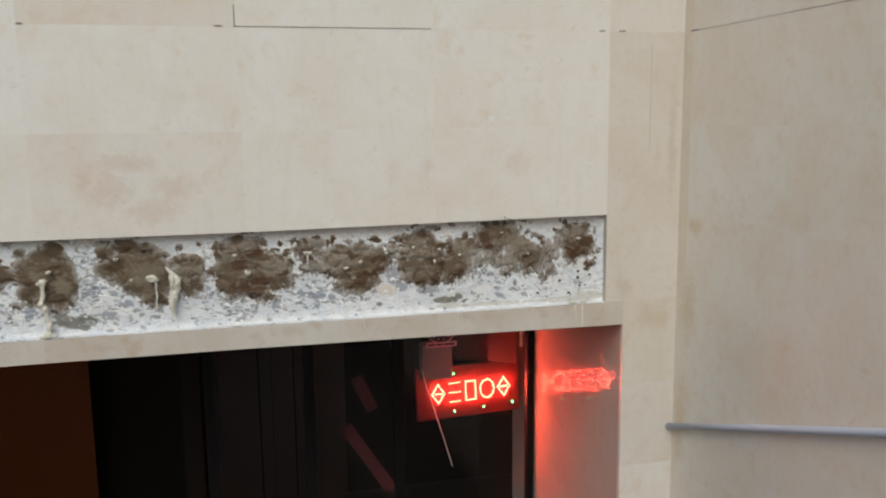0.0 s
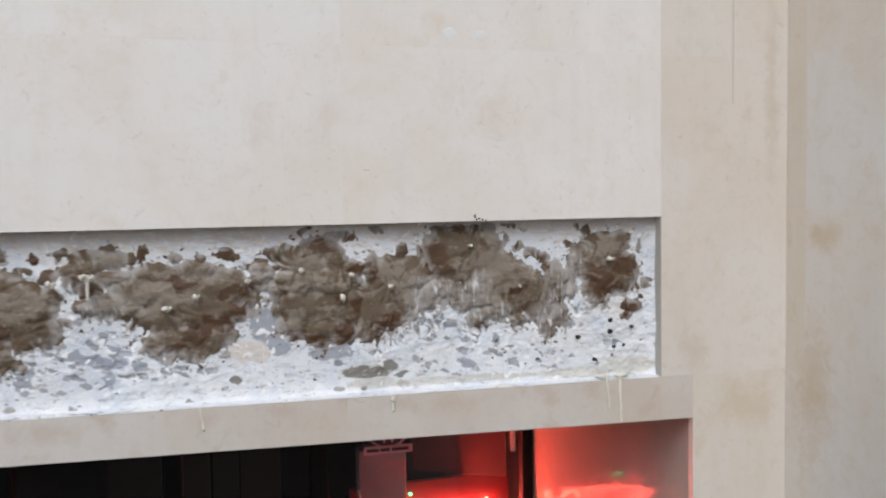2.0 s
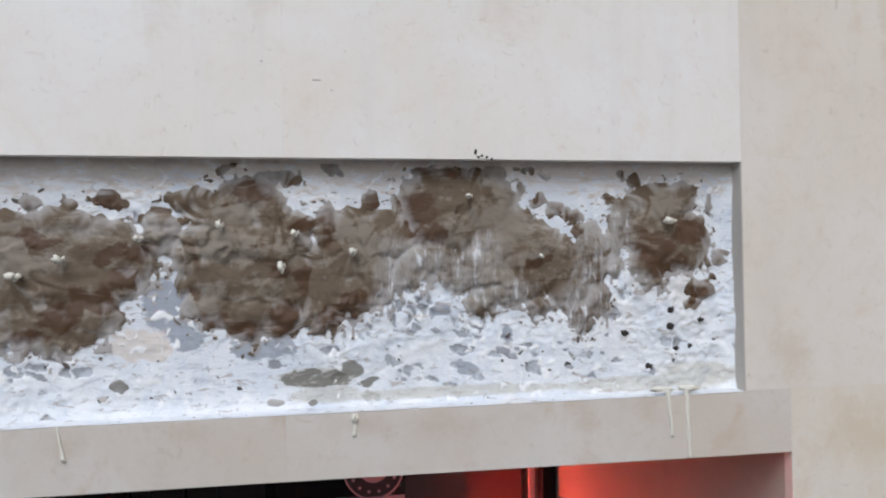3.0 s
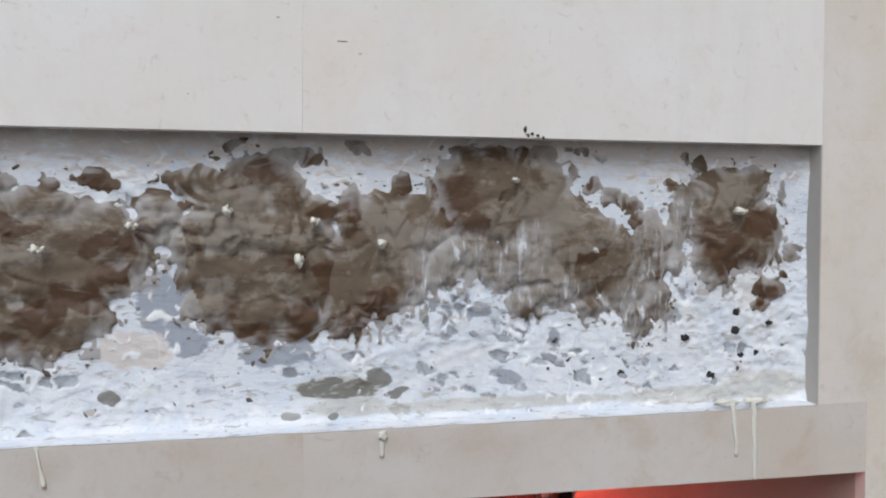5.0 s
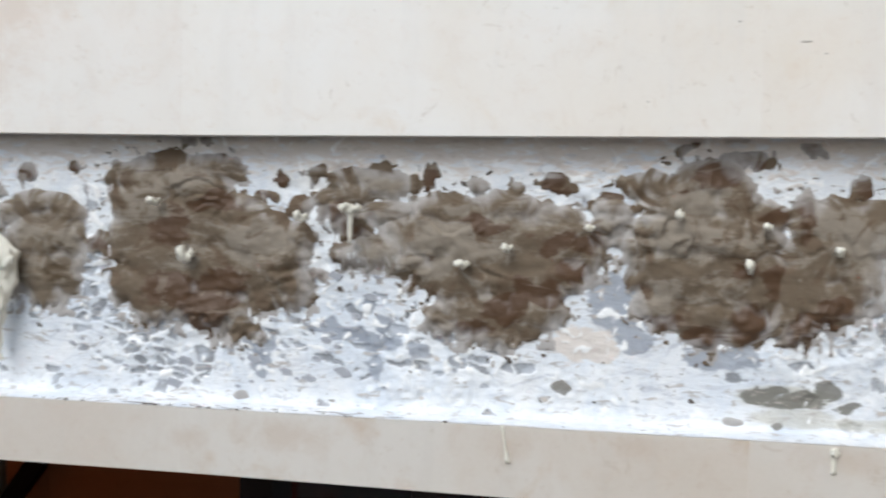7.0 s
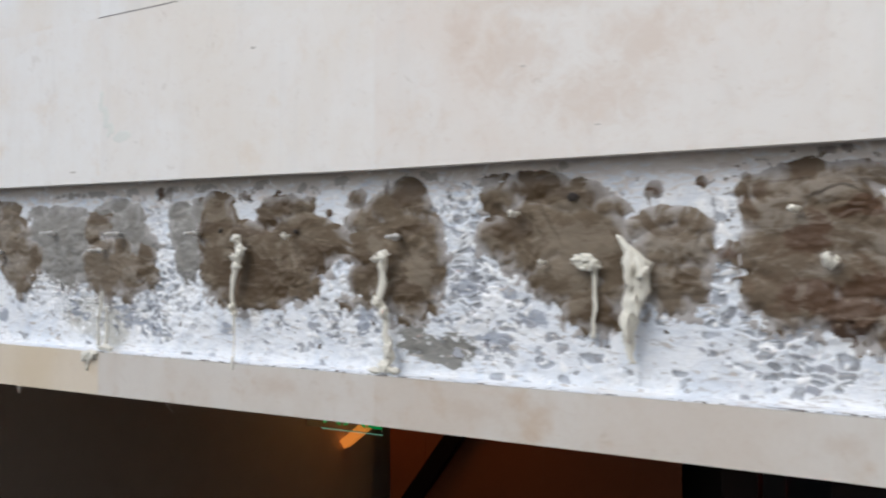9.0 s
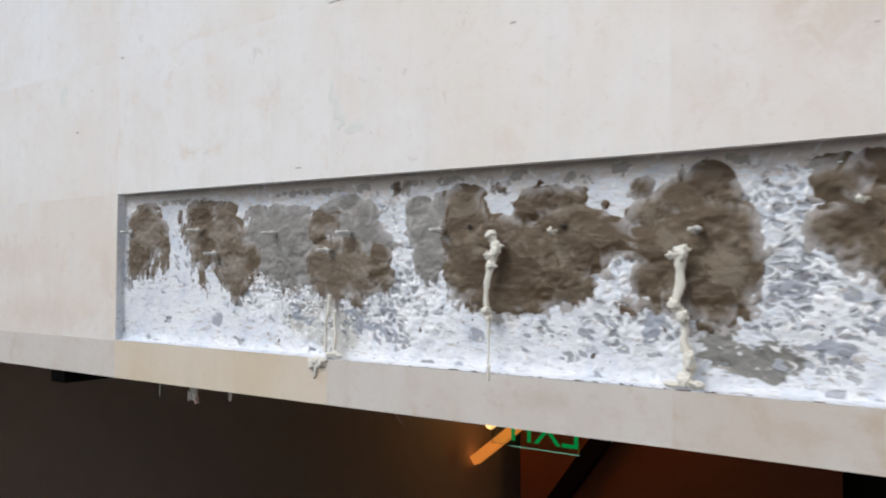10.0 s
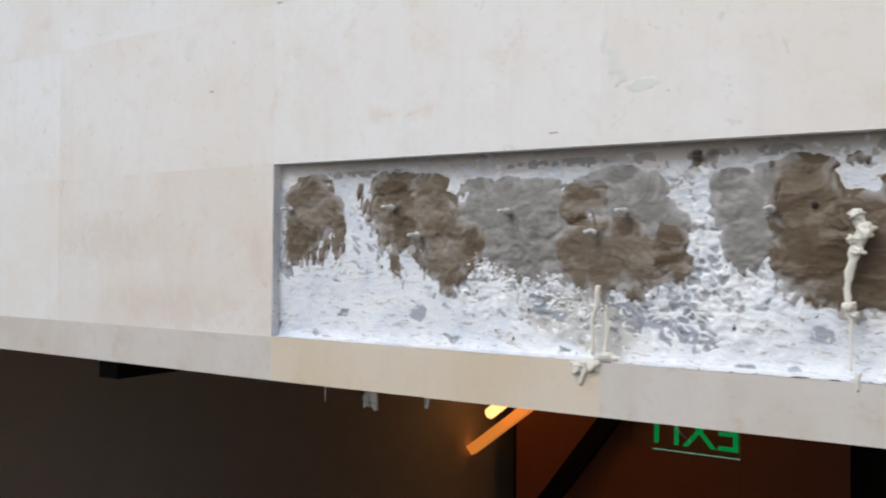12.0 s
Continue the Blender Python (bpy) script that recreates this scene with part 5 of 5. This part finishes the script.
drip([(-3.046, 0.016, 2.385, 0.0069), (-3.048, 0.016, 2.359, 0.008), (-3.055, 0.016, 2.329, 0.0047), (-3.056, 0.016, 2.288, 0.0047), (-3.056, 0.016, 2.262, 0.0059)], RUN, [(-3.026, 0.012, 2.258, 0.024, 0.006)])
drip([(-3.057, -0.003, 2.249, 0.0111), (-3.063, -0.003, 2.234, 0.0101), (-3.068, -0.003, 2.22, 0.0054), (-3.072, -0.003, 2.206, 0.0037)], "knotted sealant run over the lintel edge",
     [(-3.068, -0.003, 2.243, 0.0215, 0.008), (-3.047, -0.003, 2.242, 0.013, 0.013), (-3.077, -0.003, 2.233, 0.01, 0.009)])
drip([(-3.033, 0.018, 2.35, 0.0042), (-3.029, 0.018, 2.309, 0.0059), (-3.031, 0.018, 2.279, 0.0059), (-3.035, 0.018, 2.259, 0.0069)], RUN)
drip([(-1.284, 0.014, 2.526, 0.0054), (-1.285, 0.014, 2.51, 0.0042), (-1.285, 0.014, 2.491, 0.0037), (-1.286, 0.014, 2.48, 0.0032)], RUN,
     [(-1.288, 0.01, 2.529, 0.0085, 0.0045), (-1.275, 0.01, 2.527, 0.0065, 0.0055), (-1.282, 0.01, 2.523, 0.0055, 0.0045)])
drip([(-0.143, 0.002, 2.253, 0.006), (-0.140, -0.002, 2.220, 0.0035), (-0.138, -0.002, 2.176, 0.003)], "thin cream sealant run down the lintel slab", [(-0.150, 0.004, 2.253, 0.02, 0.005)])
drip([(-0.109, 0.002, 2.253, 0.007), (-0.108, -0.002, 2.200, 0.004), (-0.108, -0.002, 2.140, 0.004)], "thin cream sealant run down the lintel slab", [(-0.106, 0.004, 2.254, 0.022, 0.005)])
drip([(-0.659, -0.001, 2.236, 0.003), (-0.659, -0.002, 2.208, 0.004)], "short sealant drop on the lintel slab", [(-0.659, -0.002, 2.236, 0.006, 0.006)])
drip([(-1.072, -0.001, 2.246, 0.002), (-1.068, -0.002, 2.215, 0.003), (-1.064, -0.002, 2.197, 0.005)], "short sealant drop on the lintel slab")
HANGING = "hardened sealant drop hanging below the lintel"
drip([(-3.612, 0.092, 2.159, 0.017), (-3.612, 0.092, 2.130, 0.019), (-3.606, 0.093, 2.108, 0.012), (-3.604, 0.093, 2.091, 0.006)], HANGING, [(-3.627, 0.093, 2.115, 0.008, 0.020), (-3.603, 0.093, 2.102, 0.009, 0.012)], "hanging_drip")
drip([(-3.456, 0.090, 2.159, 0.013), (-3.460, 0.090, 2.132, 0.010), (-3.463, 0.090, 2.110, 0.005)], HANGING, name="hanging_drip")
drip([(-3.730, 0.071, 2.159, 0.003), (-3.730, 0.071, 2.130, 0.0025), (-3.730, 0.071, 2.102, 0.001)], HANGING, name="hanging_drip")
drip([(-2.945, 0.100, 2.159, 0.0015), (-2.923, 0.100, 2.121, 0.0015), (-2.903, 0.100, 2.106, 0.001)], "thin pale thread hanging below the lintel", name="hanging_drip")

# anchor pins that still stand out of the mortar
for x, z in ((-3.798, 2.541), (-3.512, 2.537), (-3.445, 2.478), (-3.235, 2.522), (-3.060, 2.480), (-3.003, 2.517), (-2.754, 2.514), (-2.245, 2.500)):
    bm = tube([(x, 0.034, z), (x, 0.012, z + 0.001), (x - 0.002, -0.008, z)], [0.0045, 0.004, 0.0035], 9, 0.2)
    lump(bm, (x, 0.020, z), (0.009, 0.008, 0.007), 0.5, x * 11)
    tagged(part("anchor_pin", bm, PIN, None, "short off-white anchor pin standing out of mortar", True), "", "anchor pin", "anchor pins in the recess")

# dark fringe of moss on the upper edge
bm = bmesh.new()
for n, (dx, dz) in enumerate(((-0.006, 0.012), (0.004, 0.006), (0.012, 0.004), (-0.002, 0.004), (0.020, 0.001))):
    made = lump(bm, (-0.458 + dx, -0.0005, 2.627 + dz), (0.0022, 0.0014, 0.004 if n == 0 else 0.0022), 0.8, n)
tagged(part("dirt_tuft", bm, PIT, None, "small dark dirt tuft on the slab edge", True), "", "dirt tuft")

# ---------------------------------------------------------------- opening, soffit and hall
ceiling = tagged(part("ceiling", box(-12.0, 3.0, 0.0215, 8.0, 2.158, 2.172), HALL_DIM), "soffit behind the lintel, its shade put into the colour", "ceiling", kind="structure")
reveal = tagged(new("wall_reveal"), "polished marble reveal beside the shopfront", "wall", kind="structure")
part("polished_face", box(JAMB, JAMB + 0.02, 0.0215, 1.16, -0.2, 2.157), STONE_POLISHED, reveal)
part("core", box(JAMB + 0.021, CORNER, 0.301, 1.6, -0.2, 2.157), CORE, reveal)
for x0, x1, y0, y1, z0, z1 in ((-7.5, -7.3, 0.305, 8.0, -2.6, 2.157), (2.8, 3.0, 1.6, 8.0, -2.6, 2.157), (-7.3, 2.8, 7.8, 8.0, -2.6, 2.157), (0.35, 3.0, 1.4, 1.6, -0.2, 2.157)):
    tagged(part("wall_hall", box(x0, x1, y0, y1, z0, z1), HALL_DAYLIT if x1 < -7 else HALL_DIM), "brown hall wall, its lighting put into the colour", "wall", kind="structure")
floor = tagged(part("floor", box(-12.0, 3.0, 1.9, 8.0, -2.7, -2.6), DIM_WOOD), "floor of the lower hall, its shade put into the colour", "floor", kind="structure")
ground = tagged(part("ground", box(-60.0, 60.0, -60.0, 1.9, -0.3, -0.2), PAVING), "grey paved ground before the entrance", "ground", kind="structure")

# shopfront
# Slat colour is darkened to stand for the shop's dimness.
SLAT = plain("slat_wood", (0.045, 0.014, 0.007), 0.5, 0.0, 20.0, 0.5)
window = tagged(new("window_1"), "black-framed shop window set back behind the front", "window", kind="structure")
part("window_frame", box(JAMB - 0.045, JAMB - 0.002, 1.13, 1.18, -0.2, 2.157, 0.003), FRAME, window)
for x in (-0.72, -1.22, -1.75):
    part("mullion", box(x - 0.03, x + 0.03, 1.13, 1.18, -0.2, 2.157, 0.003), FRAME, window)
for x0, x1 in ((-0.69, JAMB - 0.045), (-1.19, -0.75), (-1.72, -1.25)):
    pane = part("pane", box(x0, x1, 1.150, 1.156, -0.2, 2.157), GLASS, window)
    pane.visible_shadow = False
tagged(part("wall_shop", box(-1.9, 2.8, 3.6, 3.8, -0.2, 2.157), DIM_WOOD), "back wall of the shop, its shade put into the colour", "wall", kind="structure")
tagged(part("wall_partition", box(-1.9, -1.8, 1.19, 3.6, -0.2, 2.157), DIM_WOOD), "shop partition, its shade put into the colour", "wall", kind="structure")

slats = thing("slat_panel", (-1.4, 3.6, -0.2), "red-brown wood slats on the back wall, darkened for the shop's shade", "panelling")
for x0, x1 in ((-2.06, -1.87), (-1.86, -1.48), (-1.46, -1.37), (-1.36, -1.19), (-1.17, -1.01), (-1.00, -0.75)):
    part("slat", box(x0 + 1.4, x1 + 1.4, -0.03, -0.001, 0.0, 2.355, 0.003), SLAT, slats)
sticker = thing("window_sticker", (-0.47, 1.147, 1.83), "round pink and dark printed sticker with a caption strip on glass", "sticker")
bm = bmesh.new()
bmesh.ops.create_circle(bm, cap_ends=True, radius=0.084, segments=40, matrix=pose(0, 0, 0.045, 90))
part("disc", bm, INK, sticker)
part("rim", tube([(0.086 * math.cos(a * 0.2094), -0.0015, 0.045 + 0.086 * math.sin(a * 0.2094)) for a in range(31)], [0.003] * 31, 6), PINKPAPER, sticker, "pink rim")
bm = bmesh.new()
bmesh.ops.create_circle(bm, cap_ends=True, radius=0.045, segments=32, matrix=pose(0, -0.002, 0.05, 90))
part("centre", bm, PINKPAPER, sticker, "pink centre")
for a in range(14):
    u = a * 0.4488
    part("mark", box(0.066 * math.cos(u) - 0.004, 0.066 * math.cos(u) + 0.004, -0.003, -0.001, 0.041 + 0.066 * math.sin(u), 0.049 + 0.066 * math.sin(u)), PINKPAPER, sticker, "pink bar")
part("caption_strip", box(-0.09, 0.09, -0.003, -0.001, -0.065, -0.035), PINKPAPER, sticker, "pink strip with dark bars")
for x0, x1 in ((-0.08, -0.035), (-0.03, 0.005), (0.012, 0.075)):
    part("bar", box(x0, x1, -0.005, -0.004, -0.056, -0.044), INK, sticker)
meter = tagged(part("wall_box", box(-0.57, -0.39, 1.22, 1.30, 1.55, 1.76, 0.006), GREYBOX), "dim grey plastic box behind the glass", "box")
cable = tagged(part("cable", tube([(-0.575, 1.20, 1.62), (-0.555, 1.20, 1.54), (-0.50, 1.20, 1.36), (-0.44, 1.20, 1.16), (-0.40, 1.20, 1.02)], [0.004] * 5, 8), CABLE, None, "", True), "thin white cable hanging behind the glass", "cable")

rod = tagged(part("thin_rod", tube([(-0.723, 1.29, 1.60), (-0.723, 1.29, 2.157)], [0.003, 0.003], 8), CABLE, None, "", True), "thin pale rod hanging from the soffit", "rod")
tag_strip = tagged(part("door_seal", box(0.012, 0.032, 1.182, 1.192, 1.72, 2.157, 0.002), CABLE), "pale plastic strip hanging beside the window frame", "strip")

# lit sign: plain diamonds, bars and rings of small lamps
sign = thing("led_sign", (-0.245, 1.32, 1.43), "lit red dot-lamp shop sign with green border lamps", "sign")
part("board", box(-0.34, 0.30, 0.012, 0.035, -0.16, 0.16, 0.004), SIGNFACE, sign)
# Slanted board added to catch the lamps' red and stand in for haze.
slant = part("glow_board", box(-0.20, 0.20, -0.004, 0.004, 0.165, 0.62, 0.002), plain("sign_haze", (0.07, 0.005, 0.005), 0.6), sign, "dark red slanted board added for the sign's red haze")
slant.matrix_local = pose(0.10, 0.03, 0.0, 0, 0, -35)
sign.rotation_euler = (0, radians(-2.0), 0)


def dots(strokes):
    """Lamp positions along strokes from (x, z) to (x, z)."""
    out = []
    for (ax, az), (bx, bz) in strokes:
        n = max(1, round(math.hypot(bx - ax, bz - az) / 0.0150))
        out += [(ax + (bx - ax) * k / n, az + (bz - az) * k / n) for k in range(n + 1)]
    return out


BULBS = {}


def lamps(name, spots, material, radius, label=""):
    """One small lamp at each spot; alike lamps share a mesh."""
    if name not in BULBS:
        bm = bmesh.new()
        bmesh.ops.create_icosphere(bm, subdivisions=1, radius=radius)
        BULBS[name] = bpy.data.meshes.new(name)
        bm.to_mesh(BULBS[name])
        bm.free()
        BULBS[name].materials.append(material)
    for x, z in spots:
        ob = new(name, BULBS[name])
        ob.parent = sign
        ob.location = (x, 0.006, z)
        tagged(ob, label)


H, W = 0.058, 0.038
diamond = [((-W, 0), (0, H)), ((0, H), (W, 0)), ((W, 0), (0, -H)), ((0, -H), (-W, 0)), ((-W * 0.5, 0), (W * 0.5, 0))]
bars = [((-W * 0.8, z), (W * 0.8, z)) for z in (-H, 0.0, H)]
square = [((-W * 0.8, -H), (-W * 0.8, H)), ((-W * 0.8, H), (W * 0.8, H)), ((W * 0.8, H), (W * 0.8, -H)), ((W * 0.8, -H), (-W * 0.8, -H))]
ring = [((0.043 * math.cos(a * 0.5236), H * math.sin(a * 0.5236)), (0.043 * math.cos((a + 1) * 0.5236), H * math.sin((a + 1) * 0.5236))) for a in range(12)]
for x, strokes in ((-0.205, diamond), (-0.103, bars), (-0.005, square), (0.098, ring), (0.203, diamond)):
    lamps("red_lamp", [(px + x, pz) for px, pz in sorted(set((round(a, 4), round(b, 4)) for a, b in dots(strokes)))], LED_RED, 0.0050)
for x, z in ((-0.105, 0.115), (-0.109, -0.118), (0.074, -0.112), (0.255, -0.105)):
    lamps("border_lamp", [(x, z)], LED_GREEN, 0.006, "green border lamp")

# dull red strips behind the panes, standing in for a red glow in the glass
GLASS_RED = plain("glass_red", (0.075, 0.006, 0.008), 0.7)
for x, z, h, a in ((-0.915, 1.525, 0.11, 24), (-0.90, 1.14, 0.24, 32)):
    ob = tagged(part("red_strip", box(-0.035, 0.035, -0.001, 0.001, -h, h), GLASS_RED), "dull red strip standing in for a red glow in the glass", "sticker", "vinyl strips on the glass")
    ob.matrix_world = pose(x, 1.1575, z, 0, -a, 0)

# exit sign, seen from behind
exit_sign = thing("exit_sign", (-3.246, 1.222, 1.896), "green lit acrylic exit sign seen from behind", "sign")
part("plate", box(-0.175, 0.17, -0.003, 0.003, -0.062, 0.10, 0.001), ACRYLIC, exit_sign, "clear acrylic plate")
text = bpy.data.curves.new("letters", "FONT")
text.body, text.size, text.extrude, text.align_x = "EXIT", 0.150, 0.001, "CENTER"
letter_ob = bpy.data.objects.new("letters_source", text)
scene.collection.objects.link(letter_ob)
me = bpy.data.meshes.new_from_object(letter_ob.evaluated_get(bpy.context.evaluated_depsgraph_get()))
bpy.data.objects.remove(letter_ob)
me.materials.clear()
me.materials.append(EXIT_GREEN)
letters = new("letters", me)
letters.parent = exit_sign
letters.matrix_local = pose(0.02, 0.006, -0.045, 90, 0, 180)
part("lit_edge", box(-0.10, 0.17, -0.003, 0.003, -0.0645, -0.0625), EXIT_EDGE, exit_sign, "bright lower edge")
part("housing", box(-0.18, 0.175, -0.02, 0.02, 0.102, 0.135, 0.004), FRAME, exit_sign)
for x in (-0.12, 0.12):
    part("rod", box(x - 0.003, x + 0.003, -0.003, 0.003, 0.136, 0.257), FRAME, exit_sign)

track = tagged(part("door_track", box(-5.46, -5.34, 0.69, 1.16, 1.945, 2.157, 0.004), FRAME), "black door track fixed under the soffit", "door track")

# far end of the hall: varnished panelling, a warm lamp and a dark diagonal bar
panel = thing("wood_panelling", (-4.7, 7.2, -1.2), "red-brown varnished wood panelling, ending where the hall's light fades", "panelling")
# Boards cover only the lit stretch; beyond, shade is the near-black wall colour.
for k in range(7):
    part("board", box(-2.25 + k * 0.50, -2.25 + k * 0.50 + 0.499, 0.0, 0.03, -1.4, 3.2, 0.001), REDWOOD, panel)
# Stands in for a soft shadow-like band; placed to fit the camera's view.
diagonal = tagged(part("diagonal_bar", box(-1.3, 1.3, -0.06, 0.06, -0.10, 0.10, 0.006), DIM_WOOD), "dark diagonal bar before the panelling, placed to fit the camera's view", "beam")
diagonal.matrix_world = pose(-6.12, 7.1, 0.28, 0, -54, 0)
# Orange bar glows by itself instead of being lit by the lamp.
strip = tagged(part("glowing_bar", box(-0.46, 0.46, -0.06, 0.06, -0.055, 0.055, 0.006), BAR_GLOW), "orange bar below a lamp, given a glow of its own", "light strip")
strip.matrix_world = pose(-6.90, 6.70, 0.58, 0, -38, 0)
lamp = thing("hall_lamp", (-6.78, 6.42, 0.80), "small warm lamp hanging in the hall", "lamp")
part("bulb", tube([(-0.12, 0, -0.03), (-0.10, 0, -0.015), (0.2, 0, 0.22), (0.34, 0, 0.33)], [0.03, 0.06, 0.06, 0.05], 14), TUBE, lamp, "warm glowing tube", True)
part("cap", tube([(0, 0, 0.055), (0, 0, 0.12)], [0.03, 0.025], 12), FRAME, lamp)
part("cord", tube([(0, 0, 0.12), (0, 0, 1.355)], [0.006, 0.006], 6), FRAME, lamp)

# Unseen lamp added above the panelling to brighten it.
added_glow = thing("added_hall_light", (-5.3, 6.6, 2.157), "unseen warm disc lamp added to light the hall panelling", "ceiling lamp")
bm = bmesh.new()
bmesh.ops.create_cone(bm, cap_ends=True, segments=24, radius1=0.17, radius2=0.17, depth=0.03, matrix=Matrix.Translation((0, 0, -0.016)))
part("housing", bm, FRAME, added_glow)
bm = bmesh.new()
bmesh.ops.create_cone(bm, cap_ends=True, segments=24, radius1=0.14, radius2=0.15, depth=0.012, matrix=Matrix.Translation((0, 0, -0.038)))
part("diffuser", bm, ADDED_GLOW, added_glow, "warm glowing disc")

# handrail pipe on the side wall
pipe = thing("handrail_pipe", (CORNER, 0, 1.64), "pale blue-grey plastic pipe rising along the side wall", "pipe")
part("run", tube([(-0.022, 0.0, 0.0), (-0.022, -0.6, 0.215), (-0.022, -1.3, 0.462), (-0.022, -3.0, 1.07)], [0.014] * 4, 14), PIPE, pipe, "", True)
for y, z in ((-1.75, 0.623),):
    part("clip", box(-0.04, 0.0, y - 0.008, y + 0.008, z - 0.018, z + 0.018, 0.002), PIPE, pipe)

# unseen dark wall added behind the viewer to keep sky out of the glass
tagged(part("wall_added", box(-14.0, 4.0, -8.2, -8.0, -0.2, 2.6), plain("court_dark", (0.09, 0.08, 0.07), 0.9)), "unseen dark wall added to dim reflections in the glass", "wall", kind="structure")

# open hairline joints and runs of dirt on the cladding
def streak(x0, x1, z0, z1, label, material=INK, parent=front):
    return part("joint_crack", box(x0, x1, -0.0008, 0.004, z0, z1), material, parent, label)


for x0, x1, z, t in ((-1.526, -0.768, 3.3995, 0.0028), (-0.05, -0.025, 3.400, 0.004), (0.04, 0.07, 3.400, 0.004), (-3.040, -2.790, 3.0115, 0.0014), (-2.275, -2.255, 3.398, 0.006), (-1.60, -1.57, 3.399, 0.005)):
    streak(x0, x1, z, z + t, "dark open joint between slabs")
streak(-1.527, -1.524, 3.40, 3.48, "dark open joint between slabs")
streak(0.190, 0.194, 2.90, 3.35, "thin dirty water run", plain("water_run", (0.60, 0.545, 0.475), 0.7))
for y0, y1, t in ((0.05, 0.12, 0.004), (0.12, 0.70, 0.0010), (0.70, 1.05, 0.0018)):
    part("joint_crack", box(CORNER - 0.0008, CORNER + 0.004, -y1, -y0, 3.3995, 3.3995 + t), INK, side, "dark open joint between slabs")

PATCHED = plain("filler", (0.735, 0.735, 0.685), 0.6, 0.0, 40.0, 0.3)
NICK = plain("nick", (0.46, 0.42, 0.38), 0.8)
face_smear([(-3.028, 2.817, 0.0085, 0.0225), (-3.014, 2.785, 0.0105, 0.024), (-2.998, 2.753, 0.0125, 0.016), (-2.973, 2.733, 0.02, 0.012), (-2.948, 2.734, 0.018, 0.0135)], PATCHED, "pale greenish filler smear on a marble slab", "filler_smear", "filler smear", 0.5)
face_smear([(-4.113, 2.96, 0.0165, 0.017), (-4.126, 2.938, 0.0165, 0.02)], PATCHED, "pale filler smear on a marble slab", "filler_smear", "filler smear", 0.3)
for x, z, w, h in ((-0.71, 2.743, 0.0065, 0.0015), (-0.79, 2.768, 0.002, 0.002), (-0.687, 2.728, 0.002, 0.0015), (-0.898, 2.669, 0.001, 0.002), (-3.128, 2.663, 0.009, 0.003), (-4.04, 2.833, 0.006, 0.0055), (-2.915, 2.719, 0.002, 0.002), (-3.818, 3.015, 0.0055, 0.004), (-1.853, 2.672, 0.0045, 0.0015), (-1.982, 2.779, 0.0035, 0.0025), (-2.573, 2.885, 0.006, 0.0035)):
    streak(x - w, x + w, z - h / 2, z + h / 2, "small dark nick in the marble", NICK)
WHITE_FILLER = plain("white_filler", (0.80, 0.80, 0.79), 0.6)
for x, z, w, h in ((-0.52, 3.045, 0.016, 0.010), (-0.45, 3.05, 0.010, 0.008)):
    face_smear([(x, z, w, h)], WHITE_FILLER, "white filler spot on a marble slab", "filler_smear", "filler smear", 0.4)

# ---------------------------------------------------------------- slabs
COLS = [-7.63, -6.87, -6.11, -5.42, -4.665, LEFT, -3.035, -2.278, -1.520, -0.760, RIGHT]
# The ten topmost courses are unseen, added to hold back sky light.
ROWS_UP = [3.012, 3.400, 3.780, 4.160, 4.540] + [4.92 + 0.38 * k for k in range(10)]
pick = random.Random(11)
for n, (a, b) in enumerate(zip(COLS, COLS[1:])):
    for k, (z0, z1) in enumerate(zip([None] + ROWS_UP, ROWS_UP)):
        m = STONE_PALE if k < 1 or pick.random() < 0.6 else STONE
        if k == 0:
            za, zb = (rim(a), rim(b)) if a >= LEFT - 0.01 else (2.646, 2.646)
            slab(front, a, b, za, z1, STONE_PEACH if a == -2.278 else m, z0r=zb)
        else:
            slab(front, a, b, z0, z1, m)
    if b <= LEFT + 0.01:
        slab(front, a, b, BOT, 2.646, pick.choice((STONE, STONE_PALE)))
    slab(front, a, b, under(a), sill(a), STONE_WARM if a == LEFT else STONE_LINTEL, lift=0.001, z0r=under(b), z1r=sill(b))
for z0, z1, m in ((BOT, 2.64, STONE_END), (2.64, 3.012, STONE_END), (3.012, 3.40, STONE_END), (3.40, 3.78, STONE), (3.78, 4.16, STONE), (4.16, 4.54, STONE), (4.54, 8.34, STONE)):
    slab(front, RIGHT, CORNER, z0, z1, m)
for z0, z1, m in ((1.86, BOT, STONE_PILLAR), (1.47, 1.86, STONE_END), (1.09, 1.47, STONE), (0.71, 1.09, STONE), (0.33, 0.71, STONE), (-0.05, 0.33, STONE)):
    slab(front, JAMB, CORNER, z0, z1, m)
slab(front, RIGHT, JAMB, under(RIGHT), BOT, STONE_LINTEL, z0r=under(JAMB))
ys = [0.0, 0.07, 0.76, 1.52, 2.28, 3.04, 3.80, 4.56, 5.32, 6.0]
# The side wall's ten upper courses are added out of view for shade.
zs = [-0.05, 0.33, 0.71, 1.09, 1.47, 1.86, 2.24, 2.64, 3.012, 3.40, 3.78, 4.16, 4.54] + [4.92 + 0.38 * k for k in range(10)]
for a, b in zip(ys, ys[1:]):
    for z0, z1 in zip(zs, zs[1:]):
        slab(side, a, b, z0, z1, STONE_STRIP if b < 0.1 and z0 > 2.2 else STONE_SIDE, "x")
